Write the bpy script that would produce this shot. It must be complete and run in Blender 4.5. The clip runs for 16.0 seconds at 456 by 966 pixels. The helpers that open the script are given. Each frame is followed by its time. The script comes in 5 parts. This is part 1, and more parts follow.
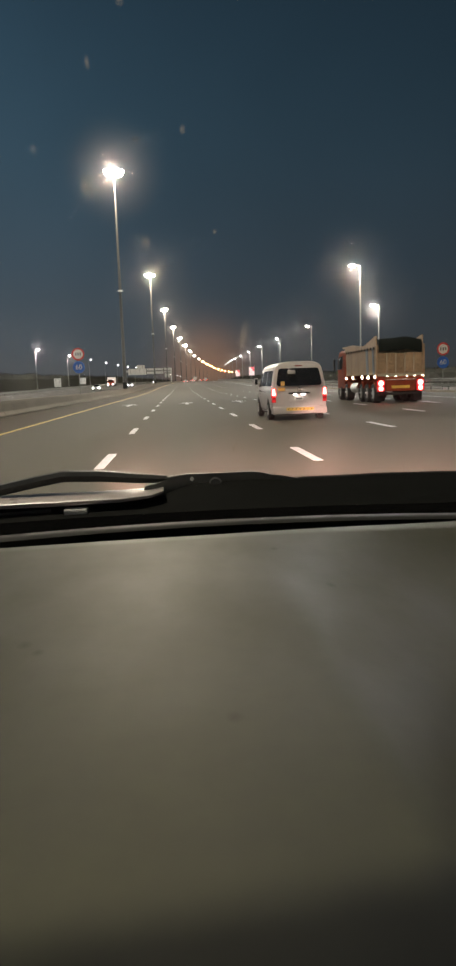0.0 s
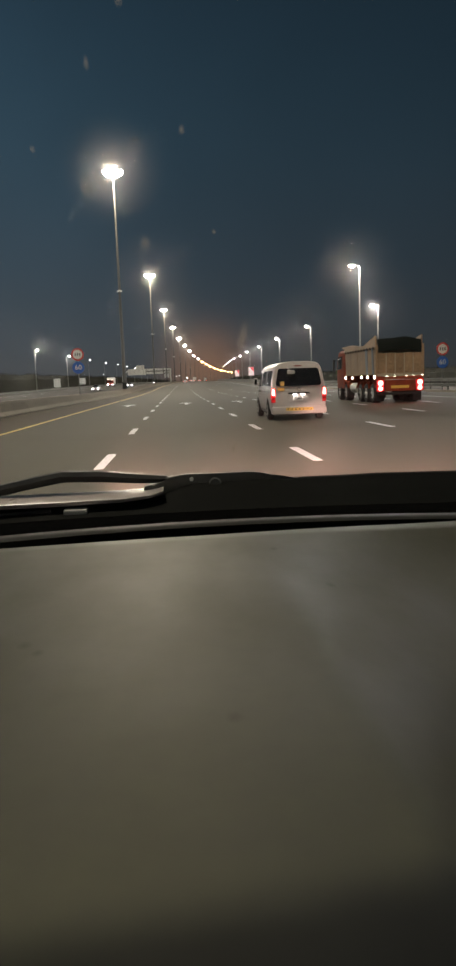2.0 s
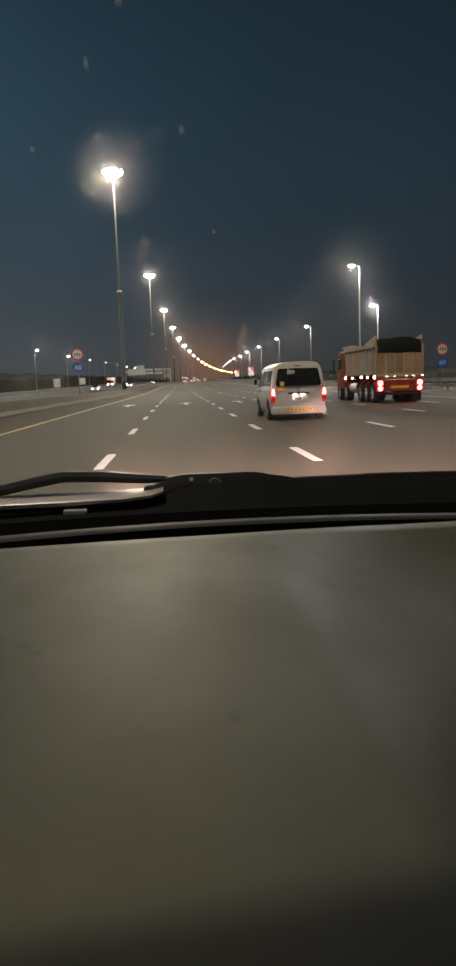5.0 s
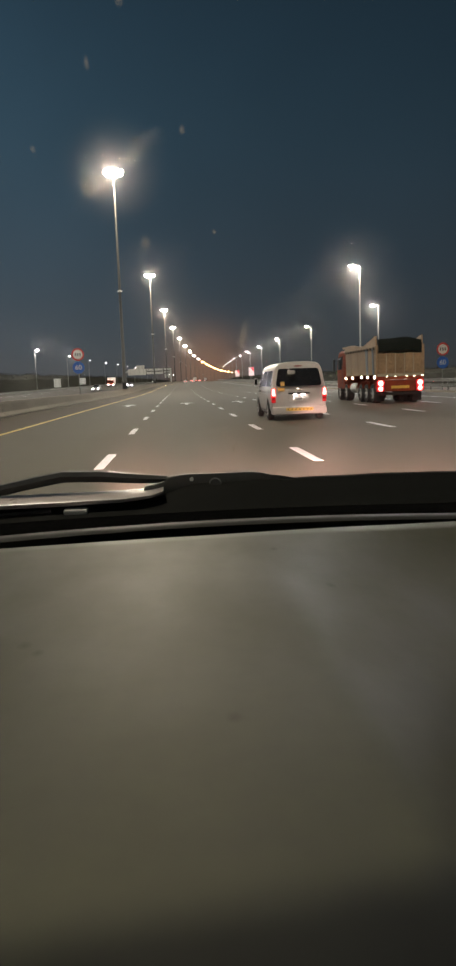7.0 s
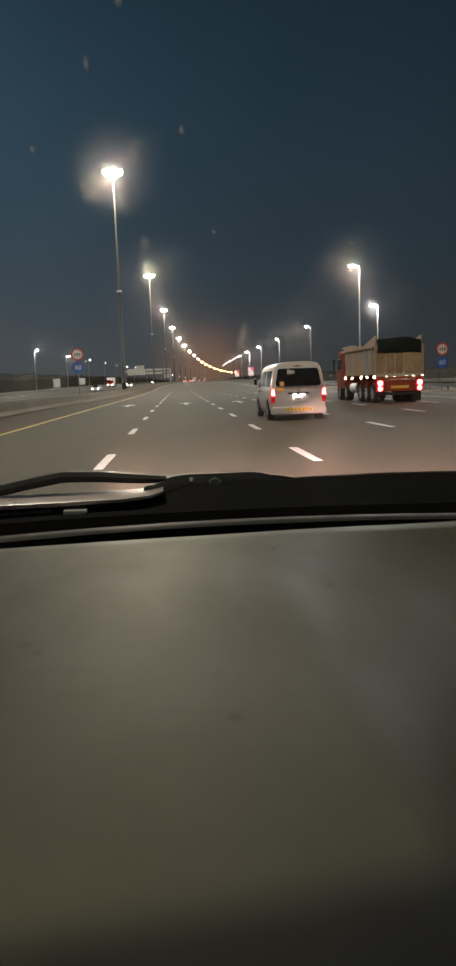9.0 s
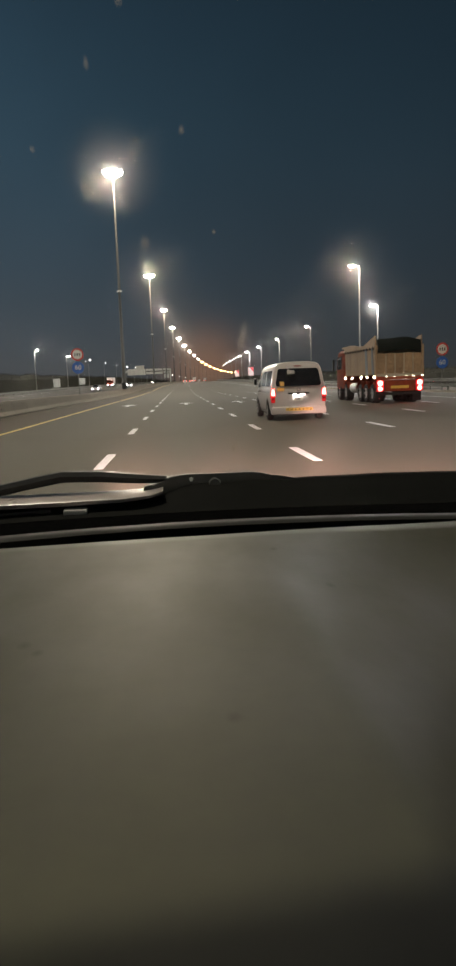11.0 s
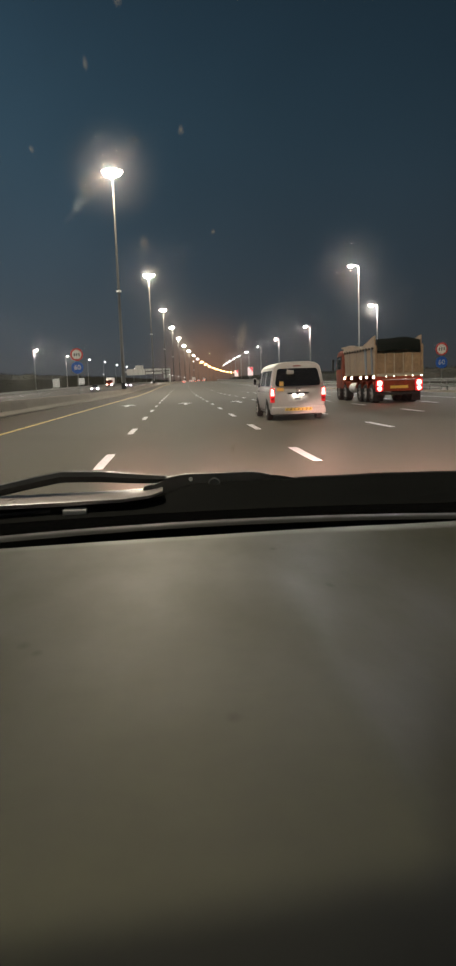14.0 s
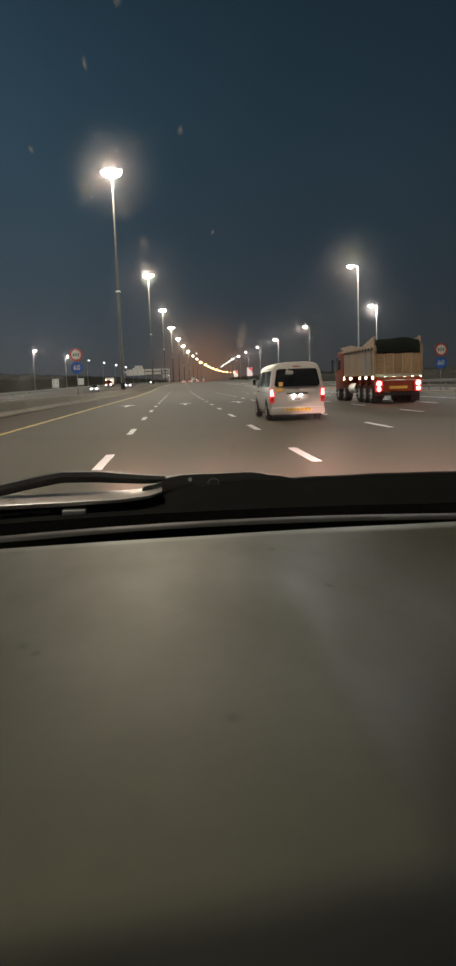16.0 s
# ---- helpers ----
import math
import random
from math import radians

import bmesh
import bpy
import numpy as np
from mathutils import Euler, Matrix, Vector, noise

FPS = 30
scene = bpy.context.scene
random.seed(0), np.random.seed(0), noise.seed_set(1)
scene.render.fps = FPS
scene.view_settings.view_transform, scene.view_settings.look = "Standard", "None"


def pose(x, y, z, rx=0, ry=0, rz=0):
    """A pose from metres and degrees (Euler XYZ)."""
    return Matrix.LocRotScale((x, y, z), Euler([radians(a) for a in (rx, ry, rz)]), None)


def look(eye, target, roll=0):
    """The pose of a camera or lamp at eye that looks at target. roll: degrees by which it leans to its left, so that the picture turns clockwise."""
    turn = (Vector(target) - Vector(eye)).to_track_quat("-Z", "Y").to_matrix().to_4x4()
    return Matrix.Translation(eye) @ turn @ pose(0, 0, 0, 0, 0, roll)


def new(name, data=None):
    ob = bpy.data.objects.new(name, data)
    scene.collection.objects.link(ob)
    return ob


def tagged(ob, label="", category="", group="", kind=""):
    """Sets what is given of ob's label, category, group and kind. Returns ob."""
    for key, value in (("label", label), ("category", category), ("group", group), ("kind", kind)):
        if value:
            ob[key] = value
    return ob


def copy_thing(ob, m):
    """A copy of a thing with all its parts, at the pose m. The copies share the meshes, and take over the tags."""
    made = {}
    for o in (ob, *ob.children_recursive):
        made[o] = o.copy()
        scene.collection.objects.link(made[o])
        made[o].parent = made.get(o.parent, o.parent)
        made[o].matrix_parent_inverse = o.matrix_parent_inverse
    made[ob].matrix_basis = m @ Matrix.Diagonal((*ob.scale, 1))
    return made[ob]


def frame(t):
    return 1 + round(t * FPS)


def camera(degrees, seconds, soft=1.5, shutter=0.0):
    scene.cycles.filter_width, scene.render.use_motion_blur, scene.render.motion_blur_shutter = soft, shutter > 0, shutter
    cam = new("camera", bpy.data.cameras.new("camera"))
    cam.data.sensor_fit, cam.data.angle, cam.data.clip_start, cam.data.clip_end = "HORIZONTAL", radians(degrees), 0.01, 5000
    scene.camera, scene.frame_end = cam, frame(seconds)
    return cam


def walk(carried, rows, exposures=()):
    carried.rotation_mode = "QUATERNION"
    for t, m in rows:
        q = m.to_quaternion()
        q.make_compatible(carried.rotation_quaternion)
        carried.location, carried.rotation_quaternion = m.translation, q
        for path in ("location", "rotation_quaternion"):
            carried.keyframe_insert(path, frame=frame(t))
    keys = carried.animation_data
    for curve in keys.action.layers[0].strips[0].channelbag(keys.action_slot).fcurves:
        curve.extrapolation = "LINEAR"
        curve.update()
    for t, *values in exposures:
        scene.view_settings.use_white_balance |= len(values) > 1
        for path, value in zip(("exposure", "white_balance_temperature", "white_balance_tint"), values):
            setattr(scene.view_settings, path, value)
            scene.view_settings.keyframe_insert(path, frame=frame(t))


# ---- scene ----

# ================= camera =================
cam = camera(36.3, 16.0, soft=2.9)
EYE = (0.0, 0.0, 1.34)
# the phone stands in the car; it only sways a little (seconds, yaw, pitch, roll)
SWAY = [(0.0, -4.22, -8.20, 1.95), (2.0, -4.26, -8.19, 2.02), (4.0, -4.29, -8.19, 2.02), (6.5, -4.24, -8.18, 1.98),
        (9.0, -4.28, -8.18, 2.00), (11.5, -4.28, -8.18, 2.00), (13.0, -4.31, -8.19, 2.02), (14.5, -4.34, -8.18, 1.99),
        (16.0, -4.38, -8.16, 1.96)]
# the phone darkens its picture as each bright mast rises into view
STOPS = [(0.0, 0.04), (0.5, -0.12), (1.0, -0.26), (1.5, -0.3), (2.0, -0.22), (2.5, -0.05), (3.0, 0.08), (3.5, 0.03), (4.0, -0.15), (4.5, -0.28), (5.0, -0.32),
         (5.5, -0.22), (6.0, -0.05), (6.5, 0.04), (7.0, -0.07), (7.5, -0.28), (8.0, -0.35), (8.5, -0.37), (9.0, -0.26), (9.5, -0.11), (10.0, 0.04), (10.5,
         -0.05), (11.0, -0.22), (11.5, -0.31), (12.0, -0.31), (12.5, -0.2), (13.0, -0.02), (13.5, 0.04), (14.0, -0.07), (14.5, -0.25), (15.0, -0.35), (15.5,
         -0.35), (16.0, -0.23)]
walk(cam, [(t, pose(*EYE, 90 + p, r, y)) for t, y, p, r in SWAY], STOPS)

# ================= night sky =================
world = bpy.data.worlds.new("night_sky")
scene.world = world
world.use_nodes = True
wn, wl = world.node_tree.nodes, world.node_tree.links
wn.clear()
w_out = wn.new("ShaderNodeOutputWorld")
w_bg = wn.new("ShaderNodeBackground")
w_co = wn.new("ShaderNodeTexCoord")
w_sep = wn.new("ShaderNodeSeparateXYZ")
wl.new(w_co.outputs["Generated"], w_sep.inputs[0])
w_ramp = wn.new("ShaderNodeValToRGB")
w_ramp.color_ramp.interpolation = "B_SPLINE"
el = w_ramp.color_ramp.elements
el[0].position, el[0].color = 0.0, (0.052, 0.053, 0.055, 1)
el[1].position, el[1].color = 1.0, (0.008, 0.015, 0.024, 1)
for p, c in ((0.06, (0.044, 0.053, 0.061, 1)), (0.16, (0.031, 0.047, 0.063, 1)), (0.30, (0.020, 0.041, 0.060, 1)), (0.46, (0.0125, 0.028, 0.044, 1))):
    e = el.new(p)
    e.color = c
wl.new(w_sep.outputs["Z"], w_ramp.inputs["Fac"])
# warm glow of the sodium-lit stretch far down the road
w_dot = wn.new("ShaderNodeVectorMath")
w_dot.operation = "DOT_PRODUCT"
gd = Vector((math.sin(radians(2.6)), math.cos(radians(2.6)), 0.022)).normalized()
w_dot.inputs[1].default_value = gd
wl.new(w_co.outputs["Generated"], w_dot.inputs[0])
w_map = wn.new("ShaderNodeMapRange")
w_map.inputs["From Min"].default_value = math.cos(radians(7.0))
w_map.inputs["From Max"].default_value = 1.0
wl.new(w_dot.outputs["Value"], w_map.inputs["Value"])
w_mix = wn.new("ShaderNodeMix")
w_mix.data_type, w_mix.blend_type = "RGBA", "ADD"
w_mix.inputs["B"].default_value = (0.135, 0.056, 0.018, 1)
w_pow = wn.new("ShaderNodeMath")
w_pow.operation = "POWER"
w_pow.inputs[1].default_value = 5.0
wl.new(w_map.outputs["Result"], w_pow.inputs[0])
wl.new(w_pow.outputs[0], w_mix.inputs["Factor"])
wl.new(w_ramp.outputs["Color"], w_mix.inputs["A"])
w_no = wn.new("ShaderNodeTexNoise")
w_no.inputs["Scale"].default_value = 2.2
w_no.inputs["Detail"].default_value = 3
wl.new(w_co.outputs["Generated"], w_no.inputs["Vector"])
w_vr = wn.new("ShaderNodeMapRange")
w_vr.inputs["To Min"].default_value, w_vr.inputs["To Max"].default_value = 1.5, 2.5
wl.new(w_no.outputs["Fac"], w_vr.inputs["Value"])
wl.new(w_mix.outputs["Result"], w_bg.inputs["Color"])
# lamp haze and glare veil put into the sky: brighter over the median, dimmed to both sides
w_half = wn.new("ShaderNodeMapRange")
w_half.inputs["From Min"].default_value = -1.0
wl.new(w_sep.outputs["X"], w_half.inputs["Value"])
w_side = wn.new("ShaderNodeValToRGB")
w_side.color_ramp.interpolation = "B_SPLINE"
sd = w_side.color_ramp.elements
sd[0].position, sd[0].color = 0.0, (0.22, 0.22, 0.22, 1)
sd[1].position, sd[1].color = 1.0, (0.16, 0.16, 0.16, 1)
for p, c in ((0.20, 0.55), (0.36, 0.86), (0.43, 0.80), (0.52, 0.60), (0.62, 0.47), (0.70, 0.39), (0.82, 0.24)):
    sd.new(p).color = (c, c, c, 1)
wl.new(w_half.outputs["Result"], w_side.inputs["Fac"])
w_str = wn.new("ShaderNodeMath")
w_str.operation = "MULTIPLY"
wl.new(w_vr.outputs["Result"], w_str.inputs[0])
wl.new(w_side.outputs["Color"], w_str.inputs[1])
wl.new(w_str.outputs[0], w_bg.inputs["Strength"])
wl.new(w_bg.outputs[0], w_out.inputs[0])

# ================= the line of the highway =================
MAST_X, MAST_Y, MAST_STEP, MAST_H = -10.1, 132.0, 127.0, 39.6
POLE_H, POLE_STEP = 13.0, 53.0


def bend(d):
    return d * d / 27000.0


def rise(d):
    if d < 60:
        return 0.0
    s = min(1.0, (d - 60) / 120.0)
    return s * 3.8 * math.sin(math.pi * (d - 100) / 1350.0) if d > 100 else 0.0


def on_road(lat, d, z=0.0):
    return Vector((lat + bend(d), d, z + rise(d)))


def place(lat, d, z=0.0, turn=0.0):
    """A pose beside the road, turned with its bend."""
    p = on_road(lat, d, z)
    return pose(p.x, p.y, p.z, 0, 0, turn - math.degrees(2 * d / 27000.0))


RIGHT_POLES, LEFT_POLES = 30.3, -48.0


def flare(n):
    """The posts stand farther out where the slip road joins."""
    return 2.9 * max(0, -n)


def post_at(n):
    return 160 + n * (POLE_STEP if n > 0 else 45.0)


# ================= large lights: the lamps of masts and poles =================
def lamp(name, where, watts, colour, radius=0.5):
    data = bpy.data.lights.new(name, "POINT")
    data.energy, data.color, data.shadow_soft_size = watts, colour, radius
    ob = new(name, data)
    ob.location = where
    return tagged(ob, kind="structure")


WHITE_LAMP, POLE_LAMP = (1.0, 0.87, 0.68), (1.0, 0.95, 0.88)
MAST_WATTS, POLE_WATTS = 80000, 12500
for n in range(-2, 7):
    d = MAST_Y + n * MAST_STEP
    lamp("mast_lamp", on_road(MAST_X, d - 1.5, MAST_H - 1.0), MAST_WATTS, WHITE_LAMP, 0.42 if n > -1 else 1.7)
for n in range(-2, 5):
    lamp("pole_lamp", on_road(RIGHT_POLES + flare(n) - 1.0, post_at(n), POLE_H - 0.3), POLE_WATTS, POLE_LAMP, 0.3)
lamp("pole_lamp", on_road(21.9, 87, 14.7), POLE_WATTS, POLE_LAMP, 0.3)
for n in (-3, -2, -1, 0, 1):
    lamp("pole_lamp", on_road(LEFT_POLES + 1.0, 237 + n * 61.0, POLE_H - 0.3), POLE_WATTS, POLE_LAMP, 0.3)
# five added spots, tinted pink to lay a rosy glow on the near road
for sx, aim in ((-0.22, -0.6), (-0.22, 0.6), (-0.22, 1.8), (1.12, 2.6), (1.12, 3.8)):
    hd = bpy.data.lights.new("pink_road_glow_spot", "SPOT")
    hd.energy, hd.color, hd.spot_size, hd.spot_blend, hd.shadow_soft_size = 42000, (1.0, 0.54, 0.46), radians(11.5), 1.0, 0.06
    ho = tagged(new("pink_road_glow_spot", hd), kind="structure")
    ho.matrix_world = look((sx, 2.85, 0.72), (aim, 10.5, 0.0))


# ================= materials =================
def material(name, colour, rough=0.6, metal=0.0, vary=0.15, scale=8.0, fine=120.0, bump=0.02, emit=None, strength=0.0, spread=0.1, coat=0.0, spec=0.5, wear=0.1, stretch=None):
    m = bpy.data.materials.new(name)
    m.use_nodes = True
    nt, ln = m.node_tree.nodes, m.node_tree.links
    b = nt["Principled BSDF"]
    b.inputs["Metallic"].default_value = metal
    b.inputs["Coat Weight"].default_value = coat
    b.inputs["Specular IOR Level"].default_value = spec
    co = nt.new("ShaderNodeTexCoord")
    big, small = nt.new("ShaderNodeTexNoise"), nt.new("ShaderNodeTexNoise")
    big.inputs["Scale"].default_value, big.inputs["Detail"].default_value = scale, 5
    small.inputs["Scale"].default_value, small.inputs["Detail"].default_value = fine, 3
    if stretch:
        along = nt.new("ShaderNodeMapping")
        along.inputs["Scale"].default_value = stretch
        ln.new(co.outputs["Object"], along.inputs["Vector"])
        ln.new(along.outputs[0], big.inputs["Vector"])
    else:
        ln.new(co.outputs["Object"], big.inputs["Vector"])
    ln.new(co.outputs["Object"], small.inputs["Vector"])
    add = nt.new("ShaderNodeMath")
    add.operation = "ADD"
    ln.new(big.outputs["Fac"], add.inputs[0])
    ln.new(small.outputs["Fac"], add.inputs[1])
    ramp = nt.new("ShaderNodeMapRange")
    ramp.inputs["From Min"].default_value, ramp.inputs["From Max"].default_value = 0.6, 1.4
    ramp.inputs["To Min"].default_value, ramp.inputs["To Max"].default_value = 1 - vary, 1 + vary
    ln.new(add.outputs[0], ramp.inputs["Value"])
    info = nt.new("ShaderNodeObjectInfo")
    rnd = nt.new("ShaderNodeMapRange")
    rnd.inputs["To Min"].default_value, rnd.inputs["To Max"].default_value = 1 - spread, 1 + spread
    ln.new(info.outputs["Random"], rnd.inputs["Value"])
    mul = nt.new("ShaderNodeMath")
    mul.operation = "MULTIPLY"
    ln.new(ramp.outputs["Result"], mul.inputs[0])
    ln.new(rnd.outputs["Result"], mul.inputs[1])
    tint = nt.new("ShaderNodeVectorMath")
    tint.operation = "SCALE"
    tint.inputs[0].default_value = colour
    ln.new(mul.outputs[0], tint.inputs["Scale"])
    ln.new(tint.outputs[0], b.inputs["Base Color"])
    rr = nt.new("ShaderNodeMapRange")
    rr.inputs["To Min"].default_value, rr.inputs["To Max"].default_value = max(0.02, rough - wear), min(1, rough + wear)
    ln.new(big.outputs["Fac"], rr.inputs["Value"])
    ln.new(rr.outputs["Result"], b.inputs["Roughness"])
    if bump:
        bp = nt.new("ShaderNodeBump")
        bp.inputs["Strength"].default_value, bp.inputs["Distance"].default_value = 0.4, bump
        ln.new(small.outputs["Fac"], bp.inputs["Height"])
        ln.new(bp.outputs[0], b.inputs["Normal"])
    if emit:
        b.inputs["Emission Color"].default_value = (*emit, 1)
        b.inputs["Emission Strength"].default_value = strength
        m.cycles.emission_sampling = "NONE"
    return m


M_ASPHALT = material("asphalt", (0.073, 0.0645, 0.0455), 0.8, 0, 0.20, 1.0, 45, 0.012, stretch=(1.1, 0.022, 1))
M_ASPHALT_FAR = material("asphalt_old", (0.054, 0.047, 0.036), 0.8, 0, 0.22, 1.0, 50, 0.012, stretch=(0.9, 0.02, 1))
M_SAND = material("sandy_ground", (0.055, 0.050, 0.040), 0.95, 0, 0.35, 0.08, 3, 0.05)
M_WHITE_LINE = material("white_road_paint", (0.60, 0.60, 0.64), 0.6, 0, 0.2, 3, 40, 0.004)
M_YELLOW_LINE = material("yellow_road_paint", (0.70, 0.48, 0.13), 0.6, 0, 0.18, 2, 40, 0.004)
M_CONCRETE = material("barrier_concrete", (0.25, 0.215, 0.165), 0.85, 0, 0.25, 0.8, 30, 0.01, spread=0.05)
M_GALV = material("galvanised_steel", (0.17, 0.17, 0.16), 0.55, 0.3, 0.2, 3, 50, 0.003)
M_MAST = material("grey_mast_steel", (0.100, 0.100, 0.094), 0.55, 0.2, 0.12, 2, 40, 0.003)
M_POST = material("pale_post_steel", (0.24, 0.24, 0.23), 0.5, 0.2, 0.12, 2, 40, 0.003)
M_LUM = material("luminaire_housing", (0.35, 0.35, 0.34), 0.5, 0.4, 0.1)
M_GLOW = material("lamp_lens_white", (0.9, 0.9, 0.85), 0.3, 0, 0, emit=(1.0, 0.93, 0.80), strength=120, bump=0)
M_GLOW_POLE = material("pole_lens_white", (0.9, 0.9, 0.85), 0.3, 0, 0, emit=(1.0, 0.97, 0.92), strength=60, bump=0)
M_GLOW_SODIUM = material("lamp_lens_sodium", (0.9, 0.7, 0.4), 0.3, 0, 0, emit=(1.0, 0.52, 0.17), strength=32, bump=0)
M_HEDGE = material("dark_foliage", (0.024, 0.024, 0.018), 0.95, 0, 0.3, 0.4, 4, 0.02, spec=0.1)
M_LEAF = material("tree_leaf", (0.080, 0.105, 0.034), 0.75, 0, 0.45, 0.8, 6, 0.01, spread=0.2)
M_BARK = material("bark", (0.13, 0.10, 0.07), 0.9, 0, 0.3, 4, 30, 0.02)
# vehicles
M_VAN = material("white_van_paint", (0.46, 0.425, 0.41), 0.30, 0, 0.06, 1.2, 12, 0.0, coat=0.4)
M_CARGLASS = material("dark_vehicle_glass", (0.008, 0.008, 0.009), 0.08, 0, 0.1, 2, 20, 0.0)
M_TRIM = material("black_trim", (0.012, 0.012, 0.012), 0.5, 0, 0.2, 6, 90, 0.002)
M_RUBBER = material("tyre_rubber", (0.016, 0.016, 0.016), 0.85, 0, 0.2, 8, 80, 0.004)
M_RIM = material("wheel_rim", (0.32, 0.32, 0.31), 0.4, 0.7, 0.1)
M_RED_LAMP = material("red_tail_lamp", (0.40, 0.016, 0.016), 0.25, 0, 0.1, emit=(1.0, 0.03, 0.04), strength=0.35, bump=0)
M_RED_HOT = material("lit_brake_lamp", (0.6, 0.1, 0.1), 0.25, 0, 0, emit=(1.0, 0.085, 0.075), strength=30.0, bump=0)
M_RED_FAR = material("lit_tail_lamp_far", (0.6, 0.1, 0.1), 0.25, 0, 0, emit=(1.0, 0.10, 0.07), strength=14.0, bump=0)
M_SHOULDER = material("dusty_shoulder_asphalt", (0.072, 0.055, 0.037), 0.9, 0, 0.2, 0.4, 40, 0.01)
M_RED_DULL = material("unlit_red_lens", (0.20, 0.012, 0.012), 0.25, 0, 0.1, bump=0)
M_AMBER = material("amber_marker_lamp", (0.8, 0.6, 0.3), 0.3, 0, 0, emit=(1.0, 0.82, 0.55), strength=20.0, bump=0)
M_HEAD = material("lit_headlamp", (0.9, 0.9, 0.9), 0.2, 0, 0, emit=(1.0, 0.97, 0.92), strength=60.0, bump=0)
M_PLATE = material("white_number_plate", (0.80, 0.78, 0.74), 0.4, 0, 0.04)
M_INK = material("dark_print", (0.03, 0.03, 0.035), 0.5, 0, 0.1)
M_SAFETY = material("yellow_reflective_film", (0.80, 0.52, 0.10), 0.35, 0, 0.06, 4, 60, 0.0)
M_STICKER = material("orange_yellow_sticker", (0.85, 0.50, 0.14), 0.5, 0, 0.08, 6, 60, 0.0)
M_CHROME = material("chrome", (0.6, 0.6, 0.6), 0.18, 1.0, 0.05, bump=0)
M_PLATELIGHT = material("plate_lamp_lens", (0.9, 0.9, 0.85), 0.3, 0, 0, emit=(1.0, 0.90, 0.84), strength=60.0, bump=0)
M_TIPPER = material("tan_tipper_steel", (0.32, 0.21, 0.125), 0.65, 0.05, 0.35, 1.1, 9, 0.006)
M_TIPPER_PALE = material("worn_pale_steel", (0.42, 0.34, 0.25), 0.6, 0.1, 0.3, 3, 20, 0.004)
M_TIPPER_BLUE = material("faded_blue_grey_paint", (0.17, 0.19, 0.21), 0.6, 0.1, 0.25, 3, 20, 0.004)
M_COVER = material("dark_green_cover", (0.010, 0.016, 0.013), 0.85, 0, 0.3, 3, 60, 0.004)
M_TRUCK_RED = material("orange_red_truck_paint", (0.26, 0.052, 0.026), 0.75, 0, 0.35, 1.6, 12, 0.002, spec=0.2)
M_CHASSIS = material("truck_chassis_black", (0.02, 0.018, 0.017), 0.7, 0.2, 0.3, 4, 40, 0.004)
M_CAR_GREY = material("grey_car_paint", (0.22, 0.22, 0.23), 0.3, 0.3, 0.06, coat=0.5, bump=0)
M_CAR_WHITE = material("white_car_paint", (0.7, 0.7, 0.68), 0.3, 0.0, 0.06, coat=0.5, bump=0)
# signs
M_SIGN_BACK = material("bare_sign_back", (0.60, 0.60, 0.57), 0.6, 0.0, 0.12, 2, 20, 0.002)
M_SIGN_WHITE = material("white_sign_film", (0.82, 0.80, 0.76), 0.4, 0, 0.05, 3, 30, 0.0)
M_SIGN_RED = material("red_sign_film", (0.62, 0.035, 0.03), 0.4, 0, 0.06, 3, 30, 0.0)
M_SIGN_BLUE = material("blue_sign_film", (0.03, 0.14, 0.55), 0.4, 0, 0.06, 3, 30, 0.0)
M_SIGN_BLACK = material("black_sign_film", (0.02, 0.02, 0.02), 0.5, 0, 0.06)
M_POSTER = material("lit_red_poster", (0.7, 0.08, 0.10), 0.4, 0, 0.2, 1.2, 9, 0, emit=(0.9, 0.12, 0.16), strength=0.5)
M_POSTER_W = material("lit_white_poster", (0.8, 0.75, 0.75), 0.4, 0, 0.1, 1.2, 9, 0, emit=(1.0, 0.62, 0.64), strength=0.7)
# own car
M_DASH = material("grained_grey_dashboard", (0.0088, 0.0098, 0.0040), 0.58, 0, 0.40, 15, 60, 0.0001, spec=0.47, wear=0.11, stretch=(1.0, 0.5, 1.0))
M_DASH.node_tree.nodes["Principled BSDF"].inputs["Specular Tint"].default_value = (0.97, 0.97, 0.76, 1.0)
M_DASH_TRIM = material("grey_dash_strip", (0.0065, 0.0070, 0.0058), 0.6, 0, 0.1, 8, 300, 0.0004, spec=0.12)
M_COWL = material("black_cowl_plastic", (0.0017, 0.0020, 0.0017), 0.75, 0, 0.3, 14, 250, 0.0005, spec=0.06)
M_FRIT = material("black_glass_border", (0.002, 0.002, 0.002), 0.9, 0, 0.1, bump=0, spec=0.0)
M_WIPER = material("satin_black_wiper_arm", (0.016, 0.017, 0.016), 0.42, 0.0, 0.2, 20, 300, 0.0003)
M_WIPER_HEAD = material("dark_grey_wiper_head", (0.020, 0.022, 0.020), 0.45, 0.0, 0.25, 40, 300, 0.0003)
# blade's pink-white highlight is put into a pale base colour
M_BLADE = material("pale_highlight_blade", (0.20, 0.18, 0.175), 0.30, 0.0, 0.2, 20, 300, 0.0, spec=0.6)
M_WIPER_CAP = material("grey_wiper_cap", (0.50, 0.51, 0.51), 0.4, 0.1, 0.1, 30, 300, 0.0003)
